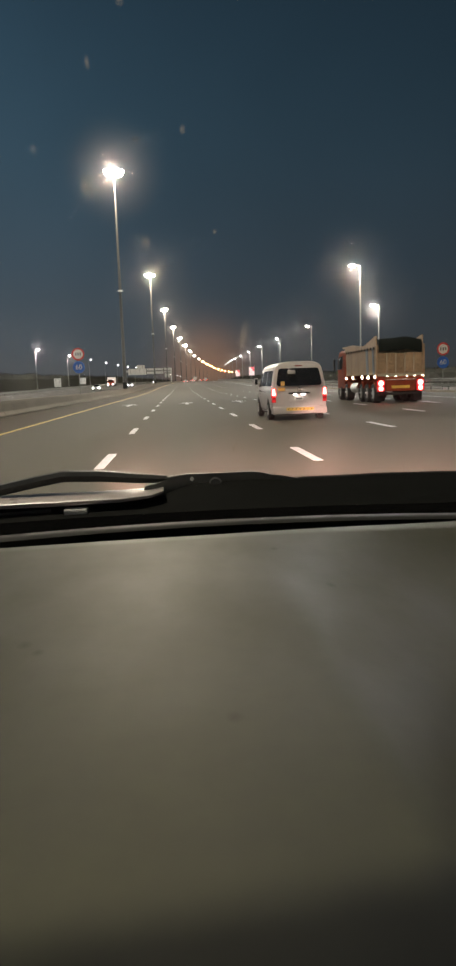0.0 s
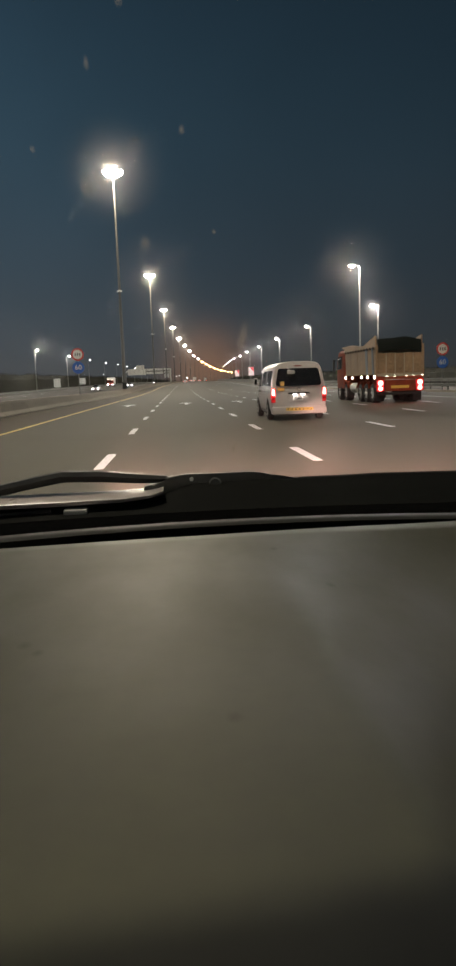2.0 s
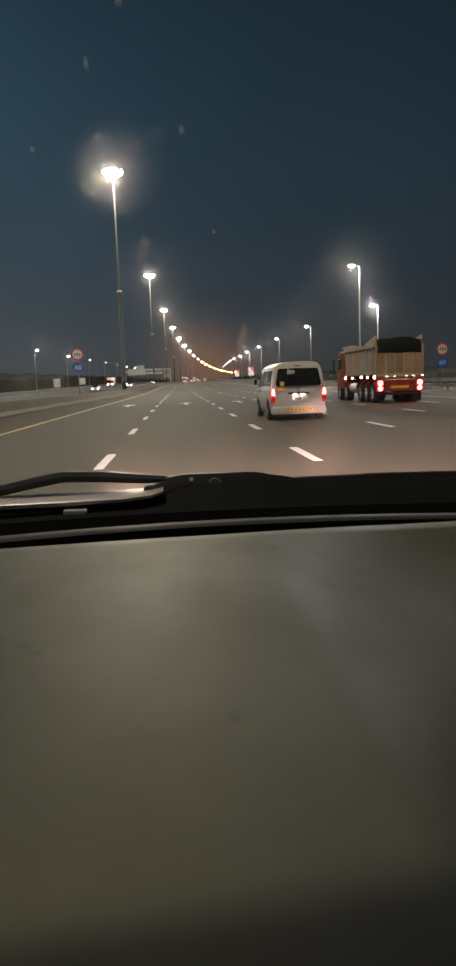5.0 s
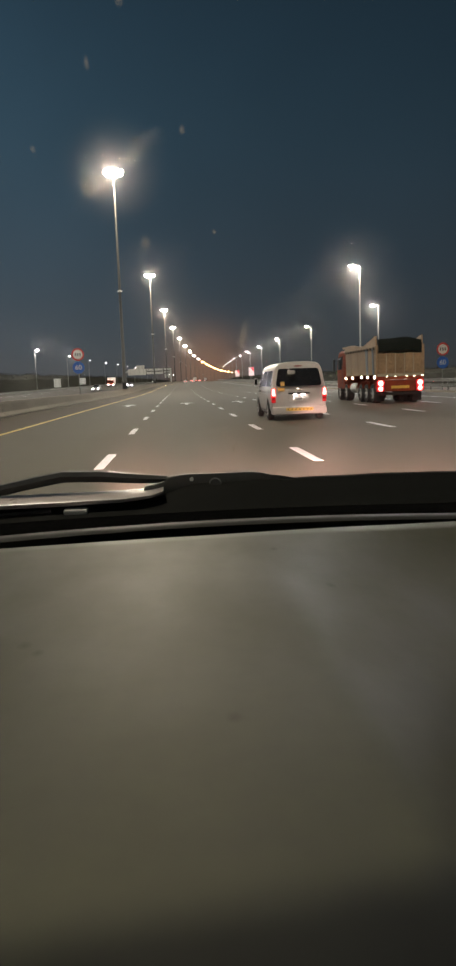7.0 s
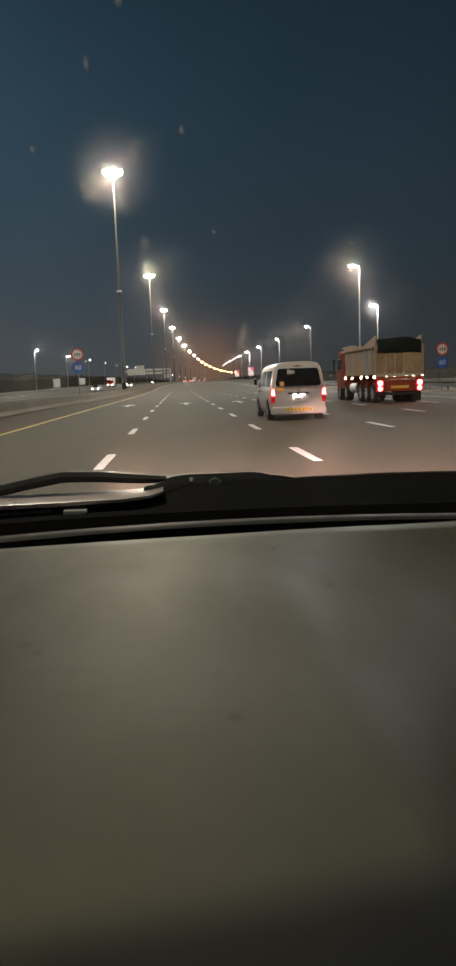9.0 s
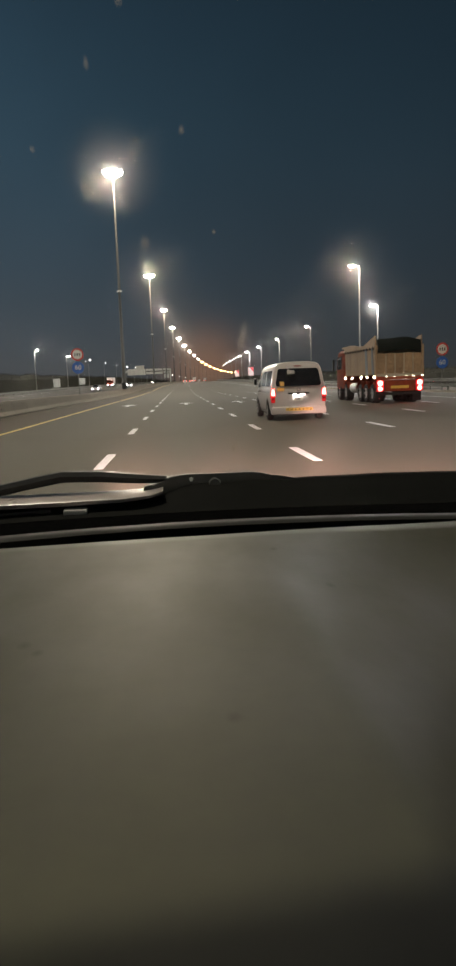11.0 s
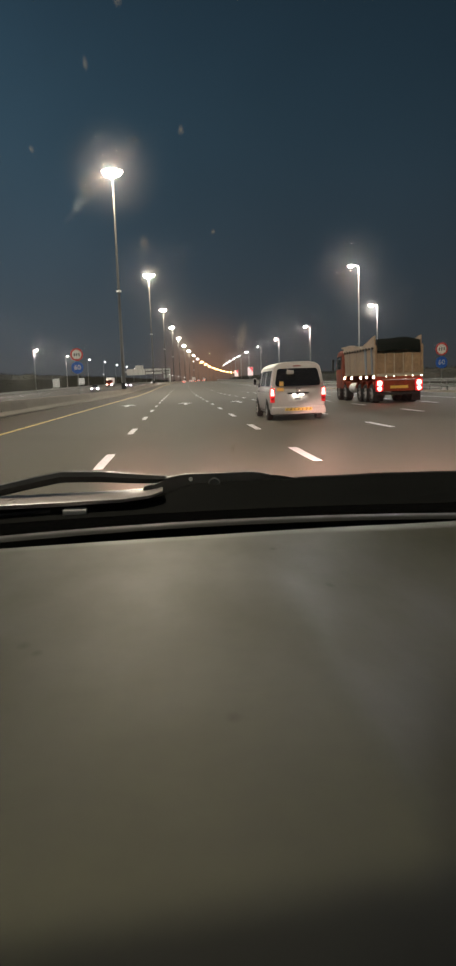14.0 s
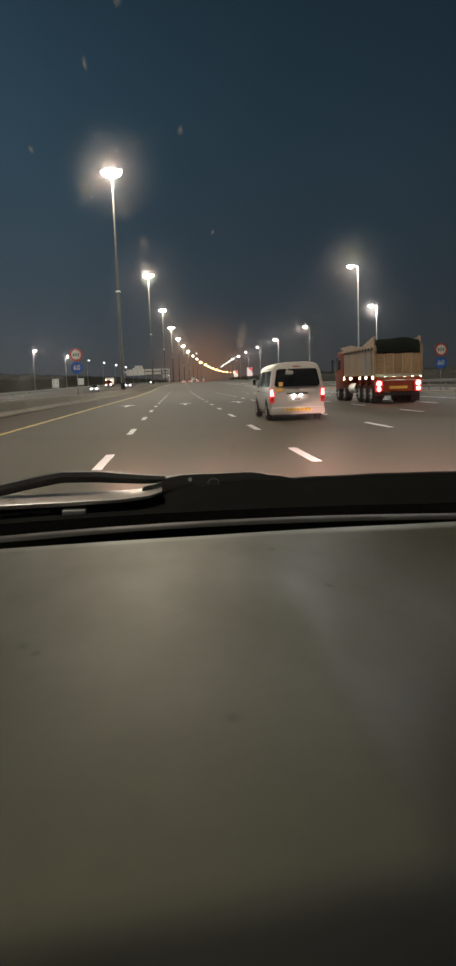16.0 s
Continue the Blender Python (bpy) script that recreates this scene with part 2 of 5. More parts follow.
M_CLIP = material("grey_blade_clip", (0.20, 0.21, 0.21), 0.4, 0.1, 0.1, 30, 300, 0.0003)
M_BODY = material("dark_car_paint", (0.05, 0.048, 0.046), 0.3, 0.3, 0.06, coat=0.5, bump=0)
M_LINER = material("grey_cabin_lining", (0.14, 0.13, 0.12), 0.9, 0, 0.1, 10, 200, 0.001)


def glass_material():
    m = bpy.data.materials.new("windscreen_glass")
    m.use_nodes = True
    nt, ln = m.node_tree.nodes, m.node_tree.links
    nt.clear()
    o, mix, tr, gl, fr = (nt.new(k) for k in ("ShaderNodeOutputMaterial", "ShaderNodeMixShader", "ShaderNodeBsdfTransparent", "ShaderNodeBsdfGlossy", "ShaderNodeFresnel"))
    fr.inputs["IOR"].default_value = 1.12
    gl.inputs["Roughness"].default_value = 0.03
    tr.inputs["Color"].default_value = (0.96, 0.97, 0.96, 1)
    ln.new(fr.outputs[0], mix.inputs[0])
    ln.new(tr.outputs[0], mix.inputs[1])
    ln.new(gl.outputs[0], mix.inputs[2])
    # a greasy film that scatters a little of the light off its way: a tight lobe and a wide one
    co = nt.new("ShaderNodeTexCoord")
    inward, nrm = nt.new("ShaderNodeVectorMath"), nt.new("ShaderNodeVectorMath")
    inward.operation, nrm.operation = "SUBTRACT", "NORMALIZE"
    inward.inputs[0].default_value = (0.01, -0.03, 1.335)  # middle of the pane's bow
    ln.new(co.outputs["Object"], inward.inputs[1])
    ln.new(inward.outputs[0], nrm.inputs[0])
    last = mix
    for ior, rough, share_of in ((1.012, 0.80, 0.0021), (1.032, 1.0, 0.0022)):
        film, blur = nt.new("ShaderNodeMixShader"), nt.new("ShaderNodeBsdfRefraction")
        blur.inputs["IOR"].default_value, blur.inputs["Roughness"].default_value = ior, rough
        blur.inputs["Color"].default_value = (1.0, 0.96, 0.90, 1)
        ln.new(nrm.outputs[0], blur.inputs["Normal"])
        film.inputs[0].default_value = share_of
        ln.new(last.outputs[0], film.inputs[1])
        ln.new(blur.outputs[0], film.inputs[2])
        last = film
    # fine scratches left by the wipers draw every lamp out into a thin streak across their arcs: facets of six leanings, on their near and far flanks
    grain = nt.new("ShaderNodeTexWhiteNoise")
    grain.noise_dimensions = "3D"
    ln.new(co.outputs["Object"], grain.inputs["Vector"])
    for pivot, share_of in (((-0.277, 0.0, 1.235), 0.00011), ((0.0985, 0.0, 1.003), 0.00006)):
        off, flat, unit = (nt.new("ShaderNodeVectorMath") for _ in range(3))
        off.operation, flat.operation, unit.operation = "SUBTRACT", "MULTIPLY", "NORMALIZE"
        off.inputs[1].default_value, flat.inputs[1].default_value = pivot, (1.0, 0.0, 1.0)
        ln.new(co.outputs["Object"], off.inputs[0])
        ln.new(off.outputs[0], flat.inputs[0])
        ln.new(flat.outputs[0], unit.inputs[0])
        for step, wide, weight, bend_by in [(q, w, k, n) for q, w, k in ((-0.09, 0.09, 3.6), (-0.27, 0.09, 1.8), (-0.47, 0.11, 0.95), (-0.70, 0.12, 0.55), (-0.97, 0.15, 0.30), (-1.32, 0.20, 0.14)) for n in (1.07, 0.935)]:
            far = nt.new("ShaderNodeMapRange")
            far.inputs["To Min"].default_value, far.inputs["To Max"].default_value = step - wide, step + wide
            ln.new(grain.outputs["Value"], far.inputs["Value"])
            tilt, lean, facet = (nt.new("ShaderNodeVectorMath") for _ in range(3))
            film, blur = nt.new("ShaderNodeMixShader"), nt.new("ShaderNodeBsdfRefraction")
            tilt.operation, lean.operation, facet.operation = "SCALE", "ADD", "NORMALIZE"
            ln.new(unit.outputs[0], tilt.inputs[0])
            ln.new(far.outputs["Result"], tilt.inputs["Scale"])
            ln.new(tilt.outputs[0], lean.inputs[0])
            ln.new(nrm.outputs[0], lean.inputs[1])
            ln.new(lean.outputs[0], facet.inputs[0])
            blur.inputs["IOR"].default_value, blur.inputs["Roughness"].default_value = bend_by, 0.09
            ln.new(facet.outputs[0], blur.inputs["Normal"])
            film.inputs[0].default_value = share_of * weight
            ln.new(last.outputs[0], film.inputs[1])
            ln.new(blur.outputs[0], film.inputs[2])
            last = film
    ln.new(last.outputs[0], o.inputs[0])
    return m


def smudge_material():
    m = bpy.data.materials.new("dried_dust_smudge")
    m.use_nodes = True
    nt, ln = m.node_tree.nodes, m.node_tree.links
    nt.clear()
    o, mix, tr, di, co, no, gr, mp = (nt.new(k) for k in ("ShaderNodeOutputMaterial", "ShaderNodeMixShader", "ShaderNodeBsdfTransparent", "ShaderNodeBsdfTranslucent",
                                      "ShaderNodeTexCoord", "ShaderNodeTexNoise", "ShaderNodeTexGradient", "ShaderNodeMath"))
    di.inputs["Color"].default_value = (0.60, 0.50, 0.36, 1)
    gr.gradient_type = "SPHERICAL"
    no.inputs["Scale"].default_value = 2.5
    mapping = nt.new("ShaderNodeMapping")
    mapping.inputs["Location"].default_value = (-1, -1, 0)
    mapping.inputs["Scale"].default_value = (2, 2, 0)
    ln.new(co.outputs["Generated"], mapping.inputs["Vector"])
    ln.new(mapping.outputs[0], gr.inputs["Vector"])
    ln.new(co.outputs["Generated"], no.inputs["Vector"])
    mp.operation = "MULTIPLY"
    ln.new(gr.outputs["Fac"], mp.inputs[0])
    ln.new(no.outputs["Fac"], mp.inputs[1])
    thin = nt.new("ShaderNodeMath")
    thin.operation = "MULTIPLY"
    thin.inputs[1].default_value = 0.30
    ln.new(mp.outputs[0], thin.inputs[0])
    ln.new(thin.outputs[0], mix.inputs[0])
    ln.new(tr.outputs[0], mix.inputs[1])
    ln.new(di.outputs[0], mix.inputs[2])
    ln.new(mix.outputs[0], o.inputs[0])
    return m


def stain_material():
    """A dull dark mark that thins out towards its edge."""
    m = bpy.data.materials.new("dull_dark_stain")
    m.use_nodes = True
    nt, ln = m.node_tree.nodes, m.node_tree.links
    nt.clear()
    o, mix, tr, di, co, gr, mapping, thin = (nt.new(k) for k in ("ShaderNodeOutputMaterial", "ShaderNodeMixShader", "ShaderNodeBsdfTransparent", "ShaderNodeBsdfDiffuse",
                                             "ShaderNodeTexCoord", "ShaderNodeTexGradient", "ShaderNodeMapping", "ShaderNodeMath"))
    di.inputs["Color"].default_value = (0.0035, 0.0034, 0.0024, 1)
    gr.gradient_type = "SPHERICAL"
    mapping.inputs["Location"].default_value = (-1, -1, 0)
    mapping.inputs["Scale"].default_value = (2, 2, 0)
    thin.operation = "MULTIPLY"
    thin.inputs[1].default_value = 0.20
    ln.new(co.outputs["Generated"], mapping.inputs["Vector"])
    ln.new(mapping.outputs[0], gr.inputs["Vector"])
    ln.new(gr.outputs["Fac"], thin.inputs[0])
    ln.new(thin.outputs[0], mix.inputs[0])
    ln.new(tr.outputs[0], mix.inputs[1])
    ln.new(di.outputs[0], mix.inputs[2])
    ln.new(mix.outputs[0], o.inputs[0])
    return m


M_STAIN = stain_material()
M_PANE = bpy.data.materials.new("side_pane_glass")
M_PANE.use_nodes = True
M_PANE.node_tree.nodes["Principled BSDF"].inputs["Transmission Weight"].default_value = 1.0
M_PANE.node_tree.nodes["Principled BSDF"].inputs["Roughness"].default_value = 0.02
M_PANE.node_tree.nodes["Principled BSDF"].inputs["Base Color"].default_value = (0.85, 0.9, 0.88, 1)
M_RED_HOT.cycles.emission_sampling = M_PLATELIGHT.cycles.emission_sampling = "AUTO"
M_GLASS, M_SMUDGE = glass_material(), smudge_material()


# ================= mesh tools =================
def part(name, bm, mat, parent=None, label="", smooth=False):
    me = bpy.data.meshes.new(name)
    bm.normal_update()
    bm.to_mesh(me)
    bm.free()
    me.materials.append(mat)
    if smooth:
        for p in me.polygons:
            p.use_smooth = True
        me.set_sharp_from_angle(angle=radians(35))
    ob = new(name, me)
    ob.parent = parent
    if label:
        ob["label"] = label
    return ob


def share(name, ob, parent, m):
    """Another object on the same mesh."""
    o = new(name, ob.data)
    o.parent = parent
    o.matrix_basis = m
    return o


def thing(name, m, label, category, group="", kind=""):
    e = new(name)
    e.empty_display_size = 0.2
    e.matrix_world = m
    return tagged(e, label, category, group, kind)


def box(bm, x0, x1, y0, y1, z0, z1, bevel=0.0, m=None):
    r = bmesh.ops.create_cube(bm, size=1.0)
    vs = r["verts"]
    for v in vs:
        v.co = Vector(((x0 + x1) / 2 + v.co.x * (x1 - x0), (y0 + y1) / 2 + v.co.y * (y1 - y0), (z0 + z1) / 2 + v.co.z * (z1 - z0)))
        if m:
            v.co = m @ v.co
    if bevel:
        es = list({e for v in vs for e in v.link_edges})
        bmesh.ops.bevel(bm, geom=es, offset=bevel, segments=2, affect="EDGES", profile=0.6)
    return bm


def tube(bm, p0, p1, r0, r1=None, seg=12, caps=True):
    p0, p1 = Vector(p0), Vector(p1)
    r1 = r0 if r1 is None else r1
    q = (p1 - p0).to_track_quat("Z", "Y").to_matrix()
    rings = []
    for p, r in ((p0, r0), (p1, r1)):
        rings.append([bm.verts.new(p + q @ Vector((r * math.cos(2 * math.pi * i / seg), r * math.sin(2 * math.pi * i / seg), 0))) for i in range(seg)])
    for i in range(seg):
        bm.faces.new((rings[0][i], rings[0][(i + 1) % seg], rings[1][(i + 1) % seg], rings[1][i]))
    if caps:
        bm.faces.new(rings[0][::-1])
        bm.faces.new(rings[1])
    return bm


def slab(bm, pts, depth, m=None, bevel=0.0):
    """A plate: an outline in x, z, with its face at y = 0 towards -y and depth behind."""
    a = [bm.verts.new((x, 0, z)) for x, z in pts]
    b = [bm.verts.new((x, depth, z)) for x, z in pts]
    n = len(pts)
    fs = [bm.faces.new(a), bm.faces.new(b[::-1])]
    for i in range(n):
        fs.append(bm.faces.new((a[i], b[i], b[(i + 1) % n], a[(i + 1) % n])))
    if bevel:
        bmesh.ops.bevel(bm, geom=list(fs[0].edges), offset=bevel, segments=2, affect="EDGES", profile=0.6)
    bmesh.ops.recalc_face_normals(bm, faces=bm.faces[:])
    if m:
        bmesh.ops.transform(bm, matrix=m, verts=bm.verts[:])
    return bm


def loft(bm, rings, closed=True, caps=True):
    vs = [[bm.verts.new(p) for p in r] for r in rings]
    n = len(vs[0])
    for a, b in zip(vs, vs[1:]):
        for i in range(n if closed else n - 1):
            bm.faces.new((a[i], a[(i + 1) % n], b[(i + 1) % n], b[i]))
    if caps and closed:
        bm.faces.new(vs[0][::-1])
        bm.faces.new(vs[-1])
    bmesh.ops.recalc_face_normals(bm, faces=bm.faces[:])
    return bm


def ribbon(lat0, lat1, d0, d1, step, z, mat, name, parent=None):
    """A strip of the road's surface that follows its bend."""
    bm = bmesh.new()
    n = max(1, int((d1 - d0) / step))
    prev = None
    for i in range(n + 1):
        d = d0 + (d1 - d0) * i / n
        row = (bm.verts.new(on_road(lat0, d, z)), bm.verts.new(on_road(lat1, d, z)))
        if prev:
            bm.faces.new((prev[0], prev[1], row[1], row[0]))
        prev = row
    return part(name, bm, mat, parent)


def wheel(parent, x, y, r, w, side):
    """A tyre with its rim; side is -1 or 1, the way that the rim looks."""
    bm = bmesh.new()
    prof = [(r * 0.62, -w / 2), (r * 0.9, -w / 2), (r, -w * 0.36), (r, w * 0.36), (r * 0.9, w / 2), (r * 0.62, w / 2)]
    seg = 20
    loft(bm, [[(x + p[1], y + p[0] * math.cos(2 * math.pi * i / seg), r + p[0] * math.sin(2 * math.pi * i / seg)) for p in prof] for i in list(range(seg)) + [0]], closed=False)
    wh = part("wheel", bm, M_RUBBER, parent, smooth=True)
    bm = bmesh.new()
    cx = x + side * w * 0.38
    tube(bm, (cx - side * w * 0.3, y, r), (cx, y, r), r * 0.63, r * 0.58, 18)
    tube(bm, (cx, y, r), (cx + side * 0.03, y, r), r * 0.20, r * 0.14, 10)
    for i in range(6):
        a = 2 * math.pi * i / 6
        tube(bm, (cx + side * 0.012, y + r * 0.18 * math.cos(a), r + r * 0.18 * math.sin(a)), (cx + side * 0.012, y + r * 0.55 * math.cos(a), r + r * 0.55 * math.sin(a)), r * 0.07, r * 0.09, 6)
    part("rim", bm, M_RIM, wh, smooth=True)
    return wh


# ================= ground and roads =================
def ground_sheet():
    bm = bmesh.new()
    lats = [-2600, -1200, -500, -200, -100, -60, -44, -34, -20, -9, 0, 10, 22, 30, 45, 80, 160, 400, 1200, 2600]
    ds = list(range(-600, 0, 60)) + list(range(0, 2400, 30)) + list(range(2400, 4700, 150))
    rows = []
    for d in ds:
        row = []
        for x in lats:
            bump = 0.0 if -46 < x < 24 else 0.35 * noise.noise(Vector((x * 0.03, d * 0.03, 0)))
            row.append(bm.verts.new(on_road(x, min(d, 2600), -0.05 + bump) + Vector((0, max(0, d - 2600), 0))))
        rows.append(row)
    for a, b in zip(rows, rows[1:]):
        for i in range(len(lats) - 1):
            bm.faces.new((a[i], a[i + 1], b[i + 1], b[i]))
    return tagged(part("ground", bm, M_SAND), "dark sandy verge and flat land beside the highway", "ground", kind="structure")


ground_sheet()
road = tagged(ribbon(-9.4, 22.4, -300, 2300, 25, 0.0, M_ASPHALT, "road"), "grey-brown asphalt carriageway with six marked lanes", "road", kind="structure")
road_far = tagged(ribbon(-34.0, -10.9, -300, 2300, 25, 0.0, M_ASPHALT_FAR, "road_opposite"), "asphalt carriageway of the oncoming traffic", "road", kind="structure")

tagged(ribbon(-9.4, -5.75, -300, 2300, 25, 0.004, M_SHOULDER, "road_shoulder"), "dusty brownish inner shoulder beside the barrier", "shoulder", kind="structure")

# solid lines
ribbon(-5.52, -5.36, -200, 1500, 20, 0.008, M_YELLOW_LINE, "edge_line", road)["label"] = "solid yellow edge line"
ribbon(16.55, 16.72, -200, 1500, 20, 0.008, M_WHITE_LINE, "edge_line", road)["label"] = "solid white edge line"
ribbon(-32.2, -32.0, -200, 1500, 20, 0.008, M_WHITE_LINE, "edge_line", road_far)["label"] = "solid white edge line"
ribbon(-13.2, -13.0, -200, 1500, 20, 0.008, M_YELLOW_LINE, "edge_line", road_far)["label"] = "solid yellow edge line"

# broken lane lines: one mesh, its copies laid along the bend
DASH_STEP, DASH_LEN = 8.28, 2.5
LANES = ((-1.34, 11.5), (2.31, 11.4), (5.83, 10.3), (9.45, 9.7), (13.1, 9.4))


def dash_mesh():
    bm = bmesh.new()
    n = 5
    left = [(-0.085 + random.uniform(-0.006, 0.006), DASH_LEN * i / n) for i in range(n + 1)]
    right = [(0.085 + random.uniform(-0.006, 0.006), DASH_LEN * i / n) for i in range(n + 1)]
    lo = [[bm.verts.new((x, y, 0.003)) for x, y in s] for s in (left, right)]
    hi = [[bm.verts.new((x * 0.96, y, 0.009)) for x, y in s] for s in (left, right)]
    for i in range(n):
        bm.faces.new((hi[0][i], hi[1][i], hi[1][i + 1], hi[0][i + 1]))
        bm.faces.new((lo[0][i], hi[0][i], hi[0][i + 1], lo[0][i + 1]))
        bm.faces.new((hi[1][i], lo[1][i], lo[1][i + 1], hi[1][i + 1]))
    bm.faces.new((lo[0][0], lo[1][0], hi[1][0], hi[0][0]))
    bm.faces.new((hi[0][n], hi[1][n], lo[1][n], lo[0][n]))
    return bm


first_dash = None
for lat, start in LANES:
    for i in range(-4, 44):
        d = start + i * DASH_STEP
        m = place(lat, d + DASH_LEN / 2, 0.0) @ pose(0, -DASH_LEN / 2, 0)
        if first_dash is None:
            first_dash = part("lane_dash", dash_mesh(), M_WHITE_LINE, road)
            first_dash.matrix_basis = m
        else:
            share("lane_dash", first_dash, road, m)
# the far dashes, too small to tell apart
bm = bmesh.new()
for lat, start in LANES:
    for i in range(44, 150):
        d = start + i * DASH_STEP
        q = [bm.verts.new(on_road(lat + s, d + e, 0.009)) for s, e in ((-0.085, 0), (0.085, 0), (0.085, DASH_LEN), (-0.085, DASH_LEN))]
        bm.faces.new(q)
tagged(part("far_lane_dashes", bm, M_WHITE_LINE, road), kind="stuff")
bm = bmesh.new()
for lat in (-28.4, -24.7, -21.0, -17.2):
    for i in range(-10, 120):
        d = 5 + i * DASH_STEP
        q = [bm.verts.new(on_road(lat + s, d + e, 0.009)) for s, e in ((-0.08, 0), (0.08, 0), (0.08, DASH_LEN), (-0.08, DASH_LEN))]
        bm.faces.new(q)
tagged(part("far_lane_dashes", bm, M_WHITE_LINE, road_far), kind="stuff")


def lane_arrow():
    """A straight-ahead arrow, 4.6 m long."""
    bm = bmesh.new()
    pts = [(-0.11, 0), (0.11, 0), (0.11, 2.9), (0.55, 2.9), (0, 4.6), (-0.55, 2.9), (-0.11, 2.9)]
    lo = [bm.verts.new((x, y, 0.003)) for x, y in pts]
    hi = [bm.verts.new((x, y, 0.009)) for x, y in pts]
    bm.faces.new(hi)
    for i in range(len(pts)):
        j = (i + 1) % len(pts)
        bm.faces.new((lo[i], lo[j], hi[j], hi[i]))
    return bm


arrow = None
for d in (47.0, 298.0):
    for lat in (-3.4, 0.6, 4.3, 8.0):
        if arrow is None:
            arrow = part("lane_arrow", lane_arrow(), M_WHITE_LINE, road, "white straight-ahead arrow painted on the lane")
            arrow.matrix_basis = place(lat, d)
        else:
            share("lane_arrow", arrow, road, place(lat, d))["label"] = "white straight-ahead arrow painted on the lane"

# ================= barriers =================
def barrier():
    """Concrete median barrier in 6 m lengths: sloped faces, a cap and narrow joints."""
    top = thing("median_barrier", pose(0, 0, 0), "low pale concrete barrier along the median", "barrier", kind="structure")
    prof = [(0.42, 0.0), (0.42, 0.09), (0.24, 0.28), (0.15, 0.70), (-0.15, 0.70), (-0.24, 0.28), (-0.42, 0.09), (-0.42, 0.0)]
    bm = bmesh.new()
    n_len = 5.94
    loft(bm, [[(x, y, z) for x, z in prof] for y in (0.0, 0.02, n_len - 0.02, n_len)])
    ob = None
    for i in range(-8, 100):
        d = i * 6.0
        m = place(-9.05, d + 3, 0.0) @ pose(0, -3, 0)
        if ob is None:
            ob = part("barrier_block", bm, M_CONCRETE, top)
            ob.matrix_basis = m
        else:
            share("barrier_block", ob, top, m)
    bm = bmesh.new()
    loft(bm, [[on_road(-9.05 + x, d, z) for x, z in prof] for d in range(600, 1600, 40)])
    part("far_barrier", bm, M_CONCRETE, top)
    # the strip between the barriers and its second face
    bm = bmesh.new()
    loft(bm, [[on_road(-10.6 + x, d, z) for x, z in prof] for d in range(-60, 1600, 30)])
    part("rear_barrier", bm, M_CONCRETE, top)
    part_strip = ribbon(-10.5, -9.2, -60, 1600, 30, 0.30, M_SAND, "median_fill", top)
    return part_strip


barrier()


def w_rail(name, lat, d0, d1, post_step, face, label, double=False):
    """A steel guard rail: a corrugated beam on posts. face: 1 where the road lies on its negative side."""
    top = thing(name, pose(0, 0, 0), label, "guard rail", kind="structure")
    prof = [(0.0, 0.0), (0.05, 0.04), (0.05, 0.10), (0.0, 0.14), (0.0, 0.17), (0.05, 0.21), (0.05, 0.27), (0.0, 0.31)]
    for z0 in ((0.42, 0.86) if double else (0.45,)):
        bm = bmesh.new()
        loft(bm, [[on_road(lat - face * x, d, z0 + z * (0.8 if double else 1.0)) for x, z in prof] + [on_road(lat - face * (x - 0.008), d, z0 + z * (0.8 if double else 1.0)) for x, z in prof[::-1]]
                  for d in np.linspace(d0, d1, max(2, int((d1 - d0) / 8)))])
        part("rail_beam", bm, M_GALV, top, smooth=True)
    bm = bmesh.new()
    h = 1.12 if double else 0.78
    box(bm, -0.05, 0.05, -0.07, 0.07, -0.1, h, 0.008)
    box(bm, -0.10, 0.0, -0.05, 0.05, h - 0.25, h - 0.08, 0.0)
    ob = None
    d = d0
    while d < min(d1, d0 + 280 * post_step):
        m = place(lat + face * 0.10, d) @ pose(0, 0, 0, 0, 0, 0 if face > 0 else 180)
        if ob is None:
            ob = part("post", bm, M_GALV, top)
            ob.matrix_basis = m
        else:
            share("post", ob, top, m)
        d += post_step
    return top


w_rail("guard_rail", 22.0, -40, 560, 4.0, 1, "double steel guard rail on posts along the hard shoulder", True)
w_rail("guard_rail_opposite", -33.2, 0, 700, 8.0, -1, "steel guard rail beyond the oncoming carriageway")
# low concrete kerb below the rail
bm = bmesh.new()
loft(bm, [[on_road(21.3 + x, d, z) for x, z in ((0, 0), (0.03, 0.16), (0.30, 0.17), (0.33, 0.0))] for d in range(-60, 900, 20)])
tagged(part("kerb", bm, M_CONCRETE), "pale concrete kerb at the foot of the guard rail", "kerb", kind="structure")


